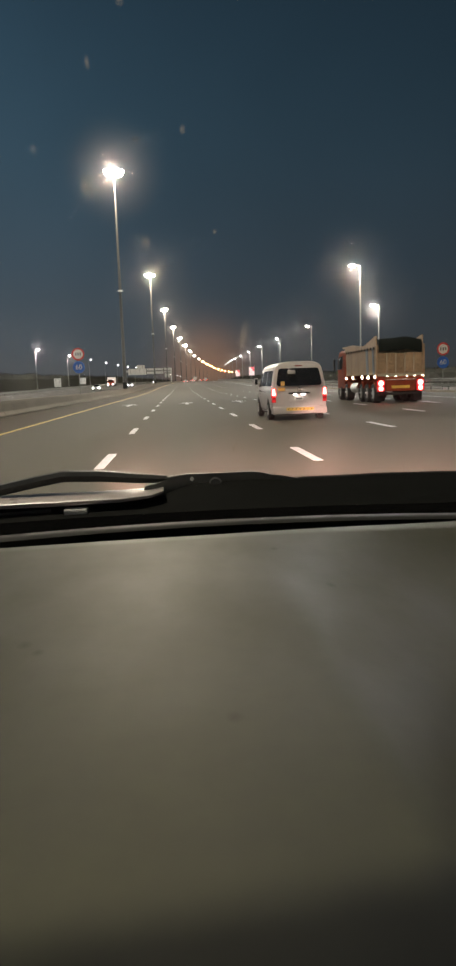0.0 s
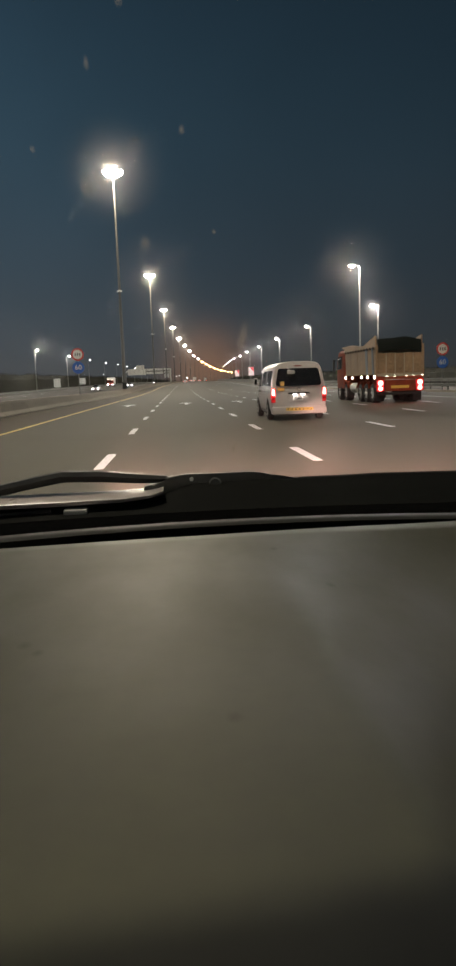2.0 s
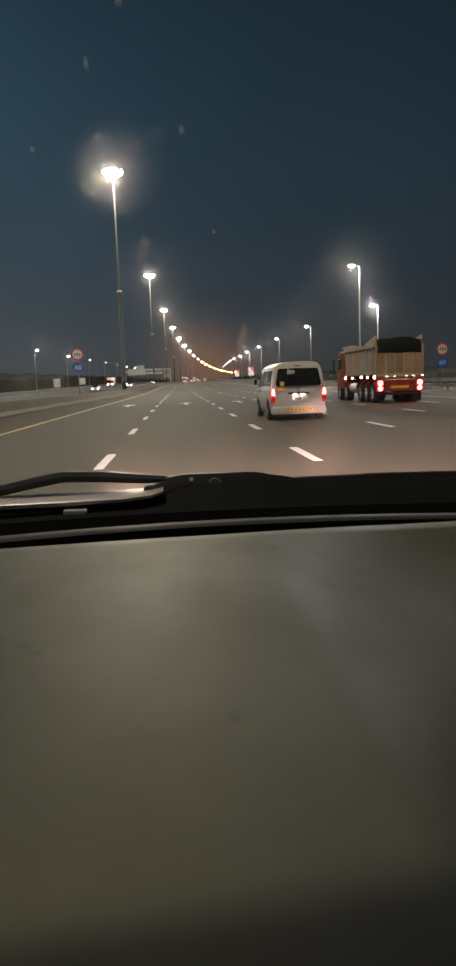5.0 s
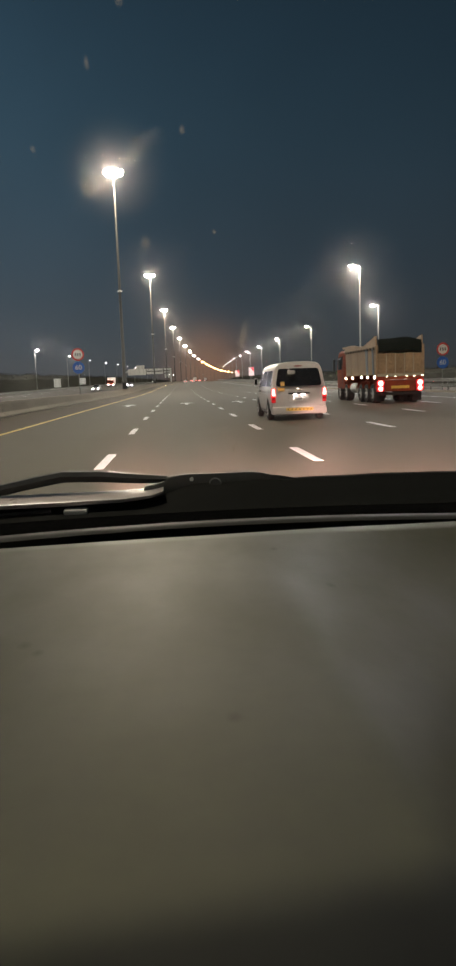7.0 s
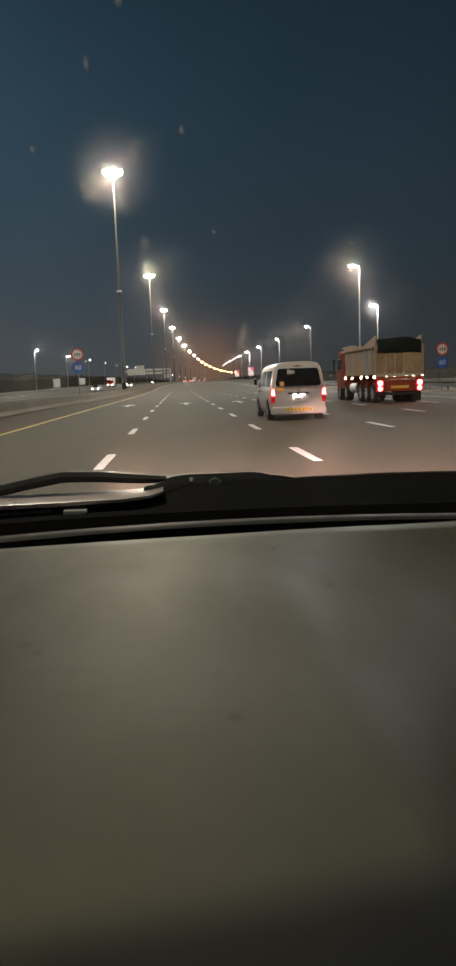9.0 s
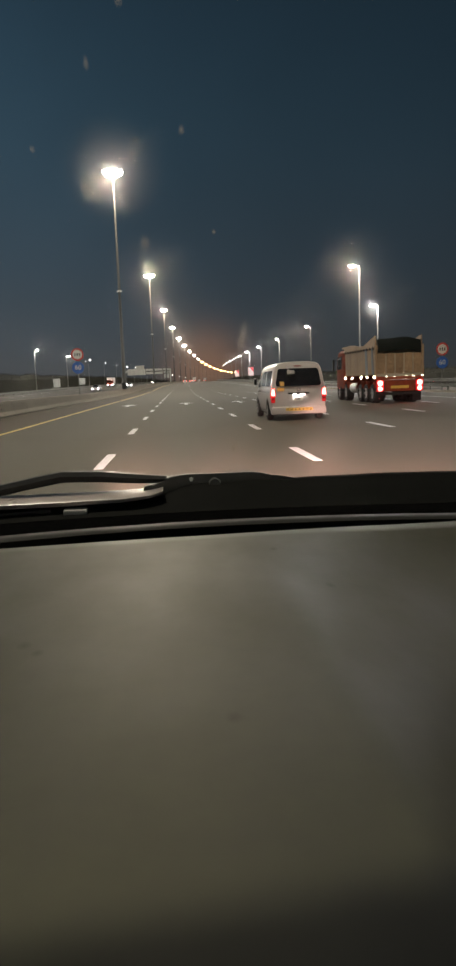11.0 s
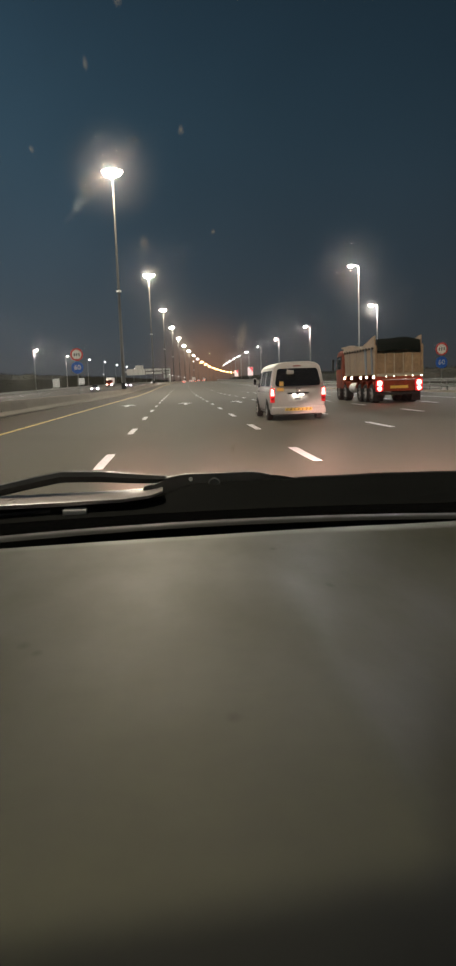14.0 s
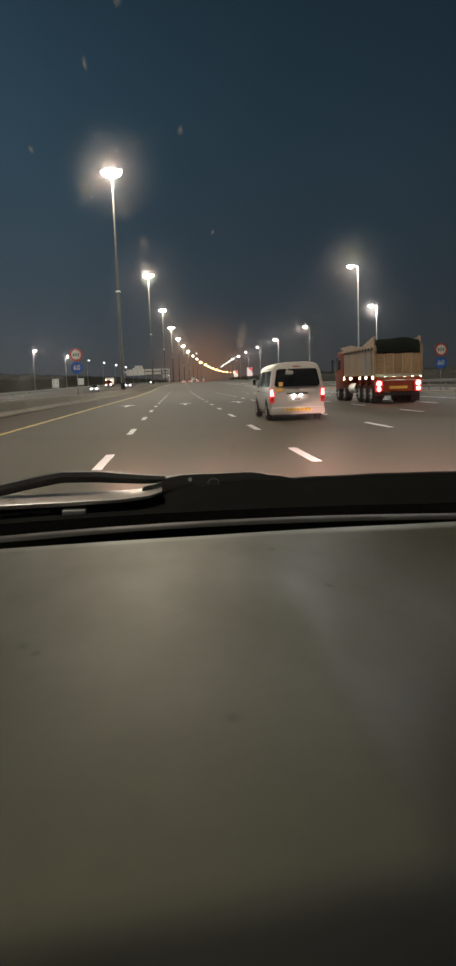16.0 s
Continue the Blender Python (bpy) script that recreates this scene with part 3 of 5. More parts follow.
# ================= lighting masts =================
def light_mast(glow, k=1.0):
    t = thing("light_mast", pose(0, 0, 0), "tall steel high-mast light with lit floodlights on the median", "street lamp", "high masts along the median")
    bm = bmesh.new()
    zs = [(0, 0.36), (1.2, 0.34), (10, 0.29), (18, 0.245), (28, 0.19), (MAST_H, 0.13)]
    for (z0, r0), (z1, r1) in zip(zs, zs[1:]):
        tube(bm, (0, 0, z0), (0, 0, z1), r0, r1, 12, False)
    part("pole", bm, M_MAST, t, smooth=True)
    bm = bmesh.new()
    box(bm, -0.6, 0.6, -0.6, 0.6, 0, 0.75, 0.04)
    part("base", bm, M_CONCRETE, t)
    bm = bmesh.new()
    box(bm, -0.42, 0.42, -0.62, -0.28, 0.75, 1.9, 0.03)
    part("switch_box", bm, M_TRIM, t, "dark switch box")
    bm = bmesh.new()
    tube(bm, (0, 0, 18.3), (0, 0, 18.6), 0.40, 0.40, 12)
    box(bm, -0.46, 0.46, -0.12, 0.12, 18.38, 18.52, 0.02)
    part("collar", bm, M_SIGN_WHITE, t)
    bm = bmesh.new()
    seg, ring_r = 24, 1.25
    loft(bm, [[((ring_r + 0.05 * math.cos(b)) * math.cos(a), (ring_r + 0.05 * math.cos(b)) * math.sin(a), MAST_H - 0.45 + 0.05 * math.sin(b)) for b in (0, 1.57, 3.14, 4.71)]
              for a in [2 * math.pi * i / seg for i in range(seg + 1)]], caps=False)
    for i in range(4):
        a = math.pi / 4 + i * math.pi / 2
        tube(bm, (0, 0, MAST_H - 0.3), (ring_r * math.cos(a), ring_r * math.sin(a), MAST_H - 0.45), 0.035, 0.035, 6)
    tube(bm, (0, 0, MAST_H - 0.6), (0, 0, MAST_H + 0.25), 0.24, 0.20, 12)
    part("head_ring", bm, M_LUM, t)
    # floodlights round the ring, tilted outwards
    for i in range(12):
        a = math.pi / 2 * (i // 3) + radians(20) * (i % 3 - 1)
        m = Matrix.Translation((1.45 * math.cos(a), 1.45 * math.sin(a), MAST_H - 0.62)) @ pose(0, 0, 0, 0, 0, math.degrees(a)) @ pose(0, 0, 0, 0, -52, 0)
        bm = bmesh.new()
        box(bm, -0.42, 0.42, -0.36, 0.36, 0.0, 0.30, 0.05, m)
        fl = part("floodlight", bm, M_LUM, t)
        bm = bmesh.new()
        box(bm, -0.39 * k, 0.39 * k, -0.33 * k, 0.33 * k, -0.12 * k, -0.004, 0.03, m)
        part("lens", bm, glow, fl)
    return t


# sodium lenses are enlarged 2.6 times to give the far lamps' bloom
mast_a, mast_b = light_mast(M_GLOW), light_mast(M_GLOW_SODIUM, 2.6)
mast_b["label"] = "distant high-mast light with orange sodium floodlights"
mast_a.matrix_world = place(MAST_X, MAST_Y)
mast_b.matrix_world = place(MAST_X, MAST_Y + 9 * MAST_STEP)
for n in range(-2, 19):
    if n not in (0, 9):
        copy_thing(mast_a if n < 9 else mast_b, place(MAST_X, MAST_Y + n * MAST_STEP))


# ================= roadside lamp posts =================
def lamp_post(glow, h):
    t = thing("lamp_post", pose(0, 0, 0), "slim grey steel lamp post with one lit lantern", "street lamp", "lamp posts beside the road")
    bm = bmesh.new()
    for (z0, r0), (z1, r1) in (((0, 0.14), (1.3, 0.135)), ((1.3, 0.105), (h, 0.06))):
        tube(bm, (0, 0, z0), (0, 0, z1), r0, r1, 10, True)
    part("pole", bm, M_POST, t, smooth=True)
    bm = bmesh.new()
    box(bm, -0.28, 0.28, -0.28, 0.28, 0, 0.22, 0.02)
    part("base", bm, M_CONCRETE, t)
    bm = bmesh.new()
    pts = [(0, 0, h - 0.15), (-0.12, 0, h + 0.02), (-0.4, 0, h + 0.08), (-0.6, 0, h + 0.10)]
    for a, b in zip(pts, pts[1:]):
        tube(bm, a, b, 0.045, 0.045, 8)
    part("arm", bm, M_POST, t, smooth=True)
    bm = bmesh.new()
    sec = [(-0.45, 0.12, 0.07), (-0.6, 0.24, 0.12), (-1.0, 0.28, 0.14), (-1.35, 0.20, 0.09), (-1.44, 0.09, 0.04)]
    loft(bm, [[(x, w * c, h + 0.09 + v * s) for c, s in ((1, 0), (0.8, 0.8), (0, 1.1), (-0.8, 0.8), (-1, 0))] for x, w, v in sec])
    la = part("lantern", bm, M_LUM, t, smooth=True)
    bm = bmesh.new()
    loft(bm, [[(-1.0 + (x + 1.0) * 0.72, w * 0.75 * c, h + 0.085 - v * 1.5 * s) for c, s in ((1, 0), (0.75, 0.8), (0, 1.0), (-0.75, 0.8), (-1, 0))] for x, w, v in sec[1:]])
    part("lens", bm, glow, la)
    return t


post_a = lamp_post(M_GLOW_POLE, POLE_H)
post_a.matrix_world = place(RIGHT_POLES, 160)
for n in range(-4, 10):
    if n:
        copy_thing(post_a, place(RIGHT_POLES + flare(n), post_at(n)))
lamp_post(M_GLOW_POLE, 15.0).matrix_world = place(22.9, 87)
for n in range(-4, 24):
    copy_thing(post_a, place(LEFT_POLES, 237 + n * 61.0, 0, 180))


# ================= signs =================
def post_and_back(t, h, r=0.045, n=1, gap=0.0):
    for i in range(n):
        x = (i - (n - 1) / 2) * gap
        bm = bmesh.new()
        tube(bm, (x, 0.05, 0), (x, 0.05, h), r, r, 8)
        part("post", bm, M_GALV, t, smooth=True)


def plate(t, name, outline, mat, y=0.0, depth=0.02, label=""):
    bm = bmesh.new()
    slab(bm, outline, depth, Matrix.Translation((0, y, 0)))
    return part(name, bm, mat, t, label)


def disc(r, cz, n=28):
    return [(r * math.cos(2 * math.pi * i / n), cz + r * math.sin(2 * math.pi * i / n)) for i in range(n)]


def triangle(r, cz):
    """A triangle with its corners rounded."""
    pts = []
    for k in range(3):
        a = radians(90 + 120 * k)
        cx, cy = r * 0.86 * math.cos(a), cz + r * 0.86 * math.sin(a)
        for b in (-50, -25, 0, 25, 50):
            pts.append((cx + r * 0.14 * math.cos(a + radians(b)), cy + r * 0.14 * math.sin(a + radians(b))))
    return pts


def warning_sign(m, label, lower=False, r=0.72, cz=2.45):
    t = thing("warning_sign", m, label, "road sign", "warning signs beside the road")
    post_and_back(t, cz + r * 0.6, 0.045)
    k = r / 0.72
    fr = plate(t, "panel", triangle(r, cz), M_SIGN_RED, 0, 0.02, "red triangular border")
    plate(fr, "face", triangle(r * 0.70, cz), M_SIGN_WHITE, -0.006, 0.005, "white face")
    bm = bmesh.new()
    slab(bm, [(k * x, cz + k * (z - 2.45)) for x, z in ((-0.05, 2.24), (0.05, 2.24), (0.05, 2.44), (0.20, 2.30), (0.25, 2.36), (0.06, 2.55), (0.05, 2.72), (-0.05, 2.72))], 0.004, Matrix.Translation((0, -0.011, 0)))
    part("symbol", bm, M_SIGN_BLACK, fr)
    if lower:
        plate(t, "lower_panel", [(-0.5, 1.55), (0.5, 1.55), (0.5, 1.95), (-0.5, 1.95)], M_SIGN_WHITE)
    return t


def round_sign(m, label, rim, face, low_rim=None, words="", r=0.45, cz=2.6):
    t = thing("round_sign", m, label, "road sign")
    post_and_back(t, cz + r, 0.05)
    d = plate(t, "disc", disc(r, cz), rim)
    plate(d, "face", disc(r * 0.76, cz), face, -0.006, 0.005)
    bm = bmesh.new()
    for k in (-0.17, 0.0, 0.17):
        box(bm, k * r / 0.45 - 0.05, k * r / 0.45 + 0.05, -0.012, -0.007, cz - 0.14, cz + 0.14)
    part("figures", bm, M_SIGN_BLACK, d)
    if low_rim:
        c2 = cz - 2.1 * r
        d2 = plate(t, "lower_disc", disc(r * 0.95, c2), low_rim)
        cu = bpy.data.curves.new("figures", "FONT")
        cu.body, cu.align_x, cu.align_y, cu.size, cu.extrude = words, "CENTER", "CENTER", r * 1.1, 0.002
        cu.materials.append(M_SIGN_WHITE)
        o = new("figures", cu)
        o.parent, o.matrix_basis = d2, pose(0, -0.008, c2, 90, 0, 0)
    return t


warning_sign(place(25.4, 85), "small red and white triangular warning sign behind the guard rail", False, 0.46, 2.25)
warning_sign(place(21.2 + 3, -18), "red and white triangular warning sign behind the guard rail")
warning_sign(place(33.0, -6), "small red triangle sign with a white panel below", True)
t = round_sign(place(22.9, 96), "round red-rimmed speed sign with a white panel below", M_SIGN_RED, M_SIGN_WHITE, r=0.29, cz=2.25)
plate(t, "lower_panel", [(-0.24, 1.50), (0.24, 1.50), (0.24, 1.90), (-0.24, 1.90)], M_SIGN_WHITE)
round_sign(place(-9.9, 72), "red-rimmed speed sign above a round blue sign on the median", M_SIGN_RED, M_SIGN_WHITE, M_SIGN_BLUE, "60", r=0.62, cz=4.7)
round_sign(place(24.5, 63.5), "red-rimmed speed sign above a round blue sign behind the rail", M_SIGN_RED, M_SIGN_WHITE, M_SIGN_BLUE, "60", r=0.58, cz=3.75)


def sign_back(m, w, h, z, label):
    t = thing("road_sign", m, label, "road sign", "sign backs beyond the oncoming road")
    post_and_back(t, z + h, 0.06, 2, w * 0.6)
    plate(t, "panel", [(-w / 2, z), (w / 2, z), (w / 2, z + h), (-w / 2, z + h)], M_SIGN_BACK)
    bm = bmesh.new()
    for k in range(3):
        box(bm, -w / 2 + 0.05, w / 2 - 0.05, -0.04, -0.002, z + h * (0.15 + 0.35 * k) - 0.03, z + h * (0.15 + 0.35 * k) + 0.03)
    part("stiffener", bm, M_GALV, t)
    return t


sign_back(place(-35.5, 205), 1.9, 2.4, 0.9, "grey back of a roadside sign on two posts")
sign_back(place(-35.5, 254), 2.1, 2.2, 1.3, "grey back of a wider roadside sign on two posts")
sign_back(place(-35.5, 24), 8.0, 4.6, 4.0, "large grey back of a direction sign on two posts")


def billboard(m, label):
    t = thing("billboard", m, label, "billboard", "lit posters beside the road")
    bm = bmesh.new()
    tube(bm, (0, 0.2, 0), (0, 0.2, 2.6), 0.12, 0.12, 10)
    part("post", bm, M_GALV, t)
    bm = bmesh.new()
    box(bm, -1.25, 1.25, 0.0, 0.35, 2.4, 6.2, 0.05)
    b = part("case", bm, M_LUM, t)
    plate(b, "poster", [(-1.12, 2.52), (1.12, 2.52), (1.12, 6.08), (-1.12, 6.08)], M_POSTER_W, -0.012, 0.01)
    plate(b, "poster_block", [(0.25, 4.9), (1.12, 4.1), (1.12, 6.08), (-0.55, 6.08)], M_POSTER, -0.02, 0.006)
    return t


billboard(place(30.0, 310), "upright lit red and white poster on a post")
billboard(place(30.5, 420), "upright lit red and white poster on a post")


def gantry():
    t = thing("sign_gantry", place(-23.0, 430), "wide grey overhead gantry with the backs of direction signs", "gantry")
    for x in (-15.6, 13.4):
        bm = bmesh.new()
        pts = [(x, 0, -1), (x, 0, 4.6), (x + 0.5, 0, 6.2), (x + 1.6, 0, 7.2), (x + 3.2, 0, 7.5)] if x < 0 else [(x, 0, -1), (x, 0, 8.9)]
        for a, b in zip(pts, pts[1:]):
            tube(bm, a, b, 0.36, 0.34, 12)
        part("column", bm, M_SIGN_BACK, t, smooth=True)
    for z in (7.3, 8.6):
        bm = bmesh.new()
        box(bm, -12.6, 13.2, -0.2, 0.2, z - 0.2, z + 0.2, 0.05)
        part("beam", bm, M_GALV, t)
    for k in range(13):
        bm = bmesh.new()
        tube(bm, (-12.4 + 2.05 * k, 0, 7.3), (-11.4 + 2.05 * k, 0, 8.6), 0.07, 0.07, 6)
        part("brace", bm, M_GALV, t)
    for x0, x1, z0, z1 in ((-12.4, -1.6, 5.3, 8.9), (-7.2, -2.4, 8.95, 11.0), (-1.2, 8.6, 5.6, 7.0), (-1.2, 8.6, 7.7, 8.9), (9.3, 13.0, 6.3, 7.2), (9.3, 13.0, 7.8, 8.9), (9.6, 12.6, 3.2, 5.7)):
        p = plate(t, "sign_panel", [(x0, z0), (x1, z0), (x1, z1), (x0, z1)], M_SIGN_BACK, -0.5, 0.12)
        bm = bmesh.new()
        n = max(2, int((x1 - x0) / 2.2))
        for q in range(n):
            x = x0 + (x1 - x0) * (q + 0.5) / n
            box(bm, x - 0.06, x + 0.06, -0.62, -0.505, z0 + 0.05, z1 - 0.05)
        part("stiffener", bm, M_GALV, p)
    return t


gantry()


# ================= trees and hedges =================
def leaf_cloud(bm, centre, size, count, leaf, seed):
    """Many small bent leaves scattered through an uneven cloud."""
    rng = random.Random(seed)
    for _ in range(count):
        while True:
            v = Vector((rng.uniform(-1, 1), rng.uniform(-1, 1), rng.uniform(-1, 1)))
            if 0.2 < v.length < 1.0:
                break
        p = Vector(centre) + Vector((v.x * size[0], v.y * size[1], v.z * size[2]))
        if noise.noise(p * (1.6 / max(size))) < -0.22:
            continue
        a = Vector((rng.uniform(-1, 1), rng.uniform(-1, 1), rng.uniform(-0.6, 0.6))).normalized()
        b = a.cross(Vector((rng.uniform(-1, 1), rng.uniform(-1, 1), rng.uniform(-1, 1)))).normalized()
        s = leaf * rng.uniform(0.6, 1.4)
        q = [bm.verts.new(p + a * s), bm.verts.new(p + b * s * 0.4), bm.verts.new(p - a * s), bm.verts.new(p - b * s * 0.4)]
        bm.faces.new(q)


def tree(m, h, label, seed):
    rng = random.Random(seed)
    t = thing("tree", m, label, "tree", "trees behind the guard rail")
    bm = bmesh.new()
    tube(bm, (0, 0, -0.1), (0.1, 0, h * 0.32), 0.16, 0.11, 8)
    tips = []
    for i in range(7):
        a = 2 * math.pi * i / 7 + rng.uniform(-0.3, 0.3)
        tip = (h * 0.42 * math.cos(a) * rng.uniform(0.6, 1.1), h * 0.42 * math.sin(a) * rng.uniform(0.6, 1.1), h * rng.uniform(0.5, 0.85))
        tube(bm, (0.1, 0, h * rng.uniform(0.2, 0.32)), tip, 0.07, 0.02, 6)
        tips.append(tip)
    part("trunk", bm, M_BARK, t)
    bm = bmesh.new()
    for i, tip in enumerate(tips + [(0, 0, h * 0.75), (0.2 * h, 0.1, h * 0.6), (-0.2 * h, 0, h * 0.55)]):
        leaf_cloud(bm, tip, (h * 0.26, h * 0.26, h * rng.uniform(0.14, 0.22)), 420, 0.13, seed * 31 + i)
    part("crown", bm, M_LEAF, t)
    return t


tree(place(26.6, 80), 3.1, "low spreading green tree lit by the street lamps", 3)
tree(place(34.5, 76), 2.6, "low bushy tree behind the guard rail", 5)
tree(place(33.0, 112), 3.2, "low spreading green tree behind the guard rail", 8)
tree(place(36.0, 150), 3.6, "low bushy tree behind the guard rail", 11)


def hedge(name, lat, d0, d1, h, depth, count, leaf, label, seed):
    rng = random.Random(seed)
    bm = bmesh.new()
    rings = []
    for i in range(int((d1 - d0) / 8) + 1):
        d = d0 + 8 * i
        hh = h * (0.86 + 0.10 * noise.noise(Vector((d * 0.05, seed, 0))))
        rings.append([on_road(lat + x * depth, d, z * hh) for x, z in ((-0.5, -0.02), (-0.45, 0.7), (-0.2, 0.97), (0.2, 0.97), (0.45, 0.7), (0.5, -0.02))])
    loft(bm, rings)
    for _ in range(count):
        d = d0 + (d1 - d0) * rng.random() ** 1.5
        hh = h * (0.90 + 0.16 * noise.noise(Vector((d * 0.05, seed, 0))) + 0.06 * noise.noise(Vector((d * 0.4, seed, 3))))
        z = hh * rng.random() ** 0.6
        p = on_road(lat + rng.uniform(-0.55, 0.55) * depth, d, z)
        a = Vector((rng.uniform(-1, 1), rng.uniform(-1, 1), rng.uniform(-1, 1))).normalized()
        b = a.cross(Vector((rng.uniform(-1, 1), rng.uniform(-1, 1), rng.uniform(-1, 1)))).normalized()
        s = leaf * rng.uniform(0.5, 1.4)
        bm.faces.new([bm.verts.new(p + a * s), bm.verts.new(p + b * s * 0.45), bm.verts.new(p - a * s), bm.verts.new(p - b * s * 0.45)])
    return tagged(part(name, bm, M_HEDGE), label, "hedge", kind="stuff")


hedge("hedge", -52.5, 60, 1300, 6.0, 3.0, 70000, 0.15, "long dark hedge of trees beyond the oncoming road", 2)
hedge("hedge", 42.0, 20, 1100, 3.1, 4.0, 70000, 0.13, "dark scrubby hedge behind the guard rail", 7)


# ================= vehicles =================
VAN_SIDE = [(0.25, 0.86), (0.42, 0.925), (0.70, 0.945), (0.95, 0.94), (1.15, 0.915), (1.40, 0.875), (1.65, 0.83), (1.79, 0.79), (1.89, 0.72), (1.95, 0.60), (1.985, 0.36), (1.99, 0.0)]


def van_half(z):
    for (z0, x0), (z1, x1) in zip(VAN_SIDE, VAN_SIDE[1:]):
        if z0 <= z <= z1:
            return x0 + (x1 - x0) * (z - z0) / (z1 - z0)
    return VAN_SIDE[0][1]


def van_rear(z):
    """How far the tailgate leans forward at height z."""
    return 0.0 if z < 1.1 else 0.12 * ((z - 1.1) / 0.9) ** 1.4


def minibus(m):
    t = thing("minibus", m, "white minibus with dark windows and lit tail lamps", "minibus")
    L = 4.84
    bm = bmesh.new()
    rings = []
    for y, sx, lo in ((0.0, 0.955, 0.03), (0.03, 0.985, 0.01), (0.10, 1.0, 0.0), (1.2, 1.0, 0), (2.6, 1.0, 0), (3.5, 0.99, 0), (3.9, 0.975, 0), (4.3, 0.95, 0), (4.65, 0.90, 0.04), (L, 0.80, 0.1)):
        ring = []
        top = 1.99 if y < 3.3 else 1.99 - 1.0 * ((y - 3.3) / 1.54) ** 1.7
        for s in (-1, 1):
            for z, x in (VAN_SIDE if s < 0 else VAN_SIDE[-2::-1]):
                zz = min(z, top) if y >= 3.3 else z
                if y >= 3.3 and z > 0.95:
                    zz = 0.95 + (z - 0.95) * (top - 0.95) / 1.04
                yy = y + (van_rear(z) * max(0, 1 - y / 0.8) if y < 0.8 else 0)
                ring.append((s * x * sx, yy, zz + lo * (1 if z < 1.2 else -1)))
        rings.append(ring)
    loft(bm, rings)
    body = part("body", bm, M_VAN, t, smooth=True)

    def rear_plate(name, pts, mat, proud, parent=None, label="", depth=0.02):
        bm = bmesh.new()
        vs = [bm.verts.new((x, van_rear(z) - proud, z)) for x, z in pts]
        ws = [bm.verts.new((x, van_rear(z) - proud + depth, z)) for x, z in pts]
        bm.faces.new(vs)
        n = len(pts)
        for i in range(n):
            bm.faces.new((vs[i], ws[i], ws[(i + 1) % n], vs[(i + 1) % n]))
        bmesh.ops.recalc_face_normals(bm, faces=bm.faces[:])
        return part(name, bm, mat, parent or t, label)

    def rounded(x0, x1, z0, z1, r, x2=None, x3=None):
        """A rounded rectangle; x2, x3: its top corners."""
        x2, x3 = x0 if x2 is None else x2, x1 if x3 is None else x3
        pts = []
        for cx, cz, a0 in ((x1 - r, z0 + r, -90), (x3 - r, z1 - r, 0), (x2 + r, z1 - r, 90), (x0 + r, z0 + r, 180)):
            for k in range(5):
                a = radians(a0 + 22.5 * k)
                pts.append((cx + r * math.cos(a), cz + r * math.sin(a)))
        return pts

    gate = rear_plate("tailgate", rounded(-0.80, 0.80, 0.46, 1.85, 0.08, -0.73, 0.73), M_VAN, 0.012, label="white tailgate")
    rear_plate("rear_window", rounded(-0.775, 0.775, 1.16, 1.755, 0.10, -0.70, 0.70), M_CARGLASS, 0.022, gate, "dark tinted rear window")
    rear_plate("plate_recess", rounded(-0.36, 0.36, 0.64, 0.88, 0.03), M_VAN, 0.016, gate)
    rear_plate("number_plate", rounded(-0.17, 0.13, 0.675, 0.825, 0.012), M_PLATE, 0.024, gate, "white lit number plate")
    bm = bmesh.new()
    for k in range(5):
        box(bm, -0.12 + 0.045 * k, -0.092 + 0.045 * k, -0.029, -0.025, 0.70, 0.76)
    part("plate_bars", bm, M_INK, gate)
    bm = bmesh.new()
    box(bm, -0.37, 0.37, -0.055, 0.0, 0.895, 0.945, 0.012)
    part("handle_bar", bm, M_TRIM, gate, "dark handle moulding")
    for x in (-0.14, 0.12):
        bm = bmesh.new()
        box(bm, x - 0.05, x + 0.05, -0.075, -0.035, 0.872, 0.890)
        part("plate_lamp", bm, M_PLATELIGHT, gate)
    bm = bmesh.new()
    seg = 18
    loft(bm, [[((0.062 + 0.010 * math.cos(b)) * math.cos(a), -0.02 + 0.010 * math.sin(b), 1.05 + (0.042 + 0.010 * math.cos(b)) * math.sin(a)) for b in (0, 2.09, 4.19)] for a in [2 * math.pi * i / seg for i in range(seg + 1)]], caps=False)
    part("badge", bm, M_CHROME, gate, "plain oval chrome badge")
    rear_plate("sticker", rounded(-0.63, -0.49, 1.175, 1.315, 0.01), M_STICKER, 0.027, gate, "square orange sticker")
    rear_plate("sticker", rounded(-0.72, -0.49, 1.00, 1.12, 0.01), M_STICKER, 0.017, gate, "orange sticker strip")
    bm = bmesh.new()
    box(bm, -0.13, 0.13, van_rear(1.83) - 0.02, van_rear(1.83) + 0.04, 1.81, 1.85, 0.008)
    part("high_brake_lamp", bm, M_RED_DULL, t, "dark red high brake lamp")
    # rear view mirror on its arm
    bm = bmesh.new()
    tube(bm, (-0.36, van_rear(1.79) - 0.01, 1.80), (-0.34, -0.10, 1.70), 0.02, 0.018, 8)
    arm = part("mirror_arm", bm, M_VAN, t)
    bm = bmesh.new()
    box(bm, -0.40, -0.15, -0.18, -0.08, 1.565, 1.69, 0.035)
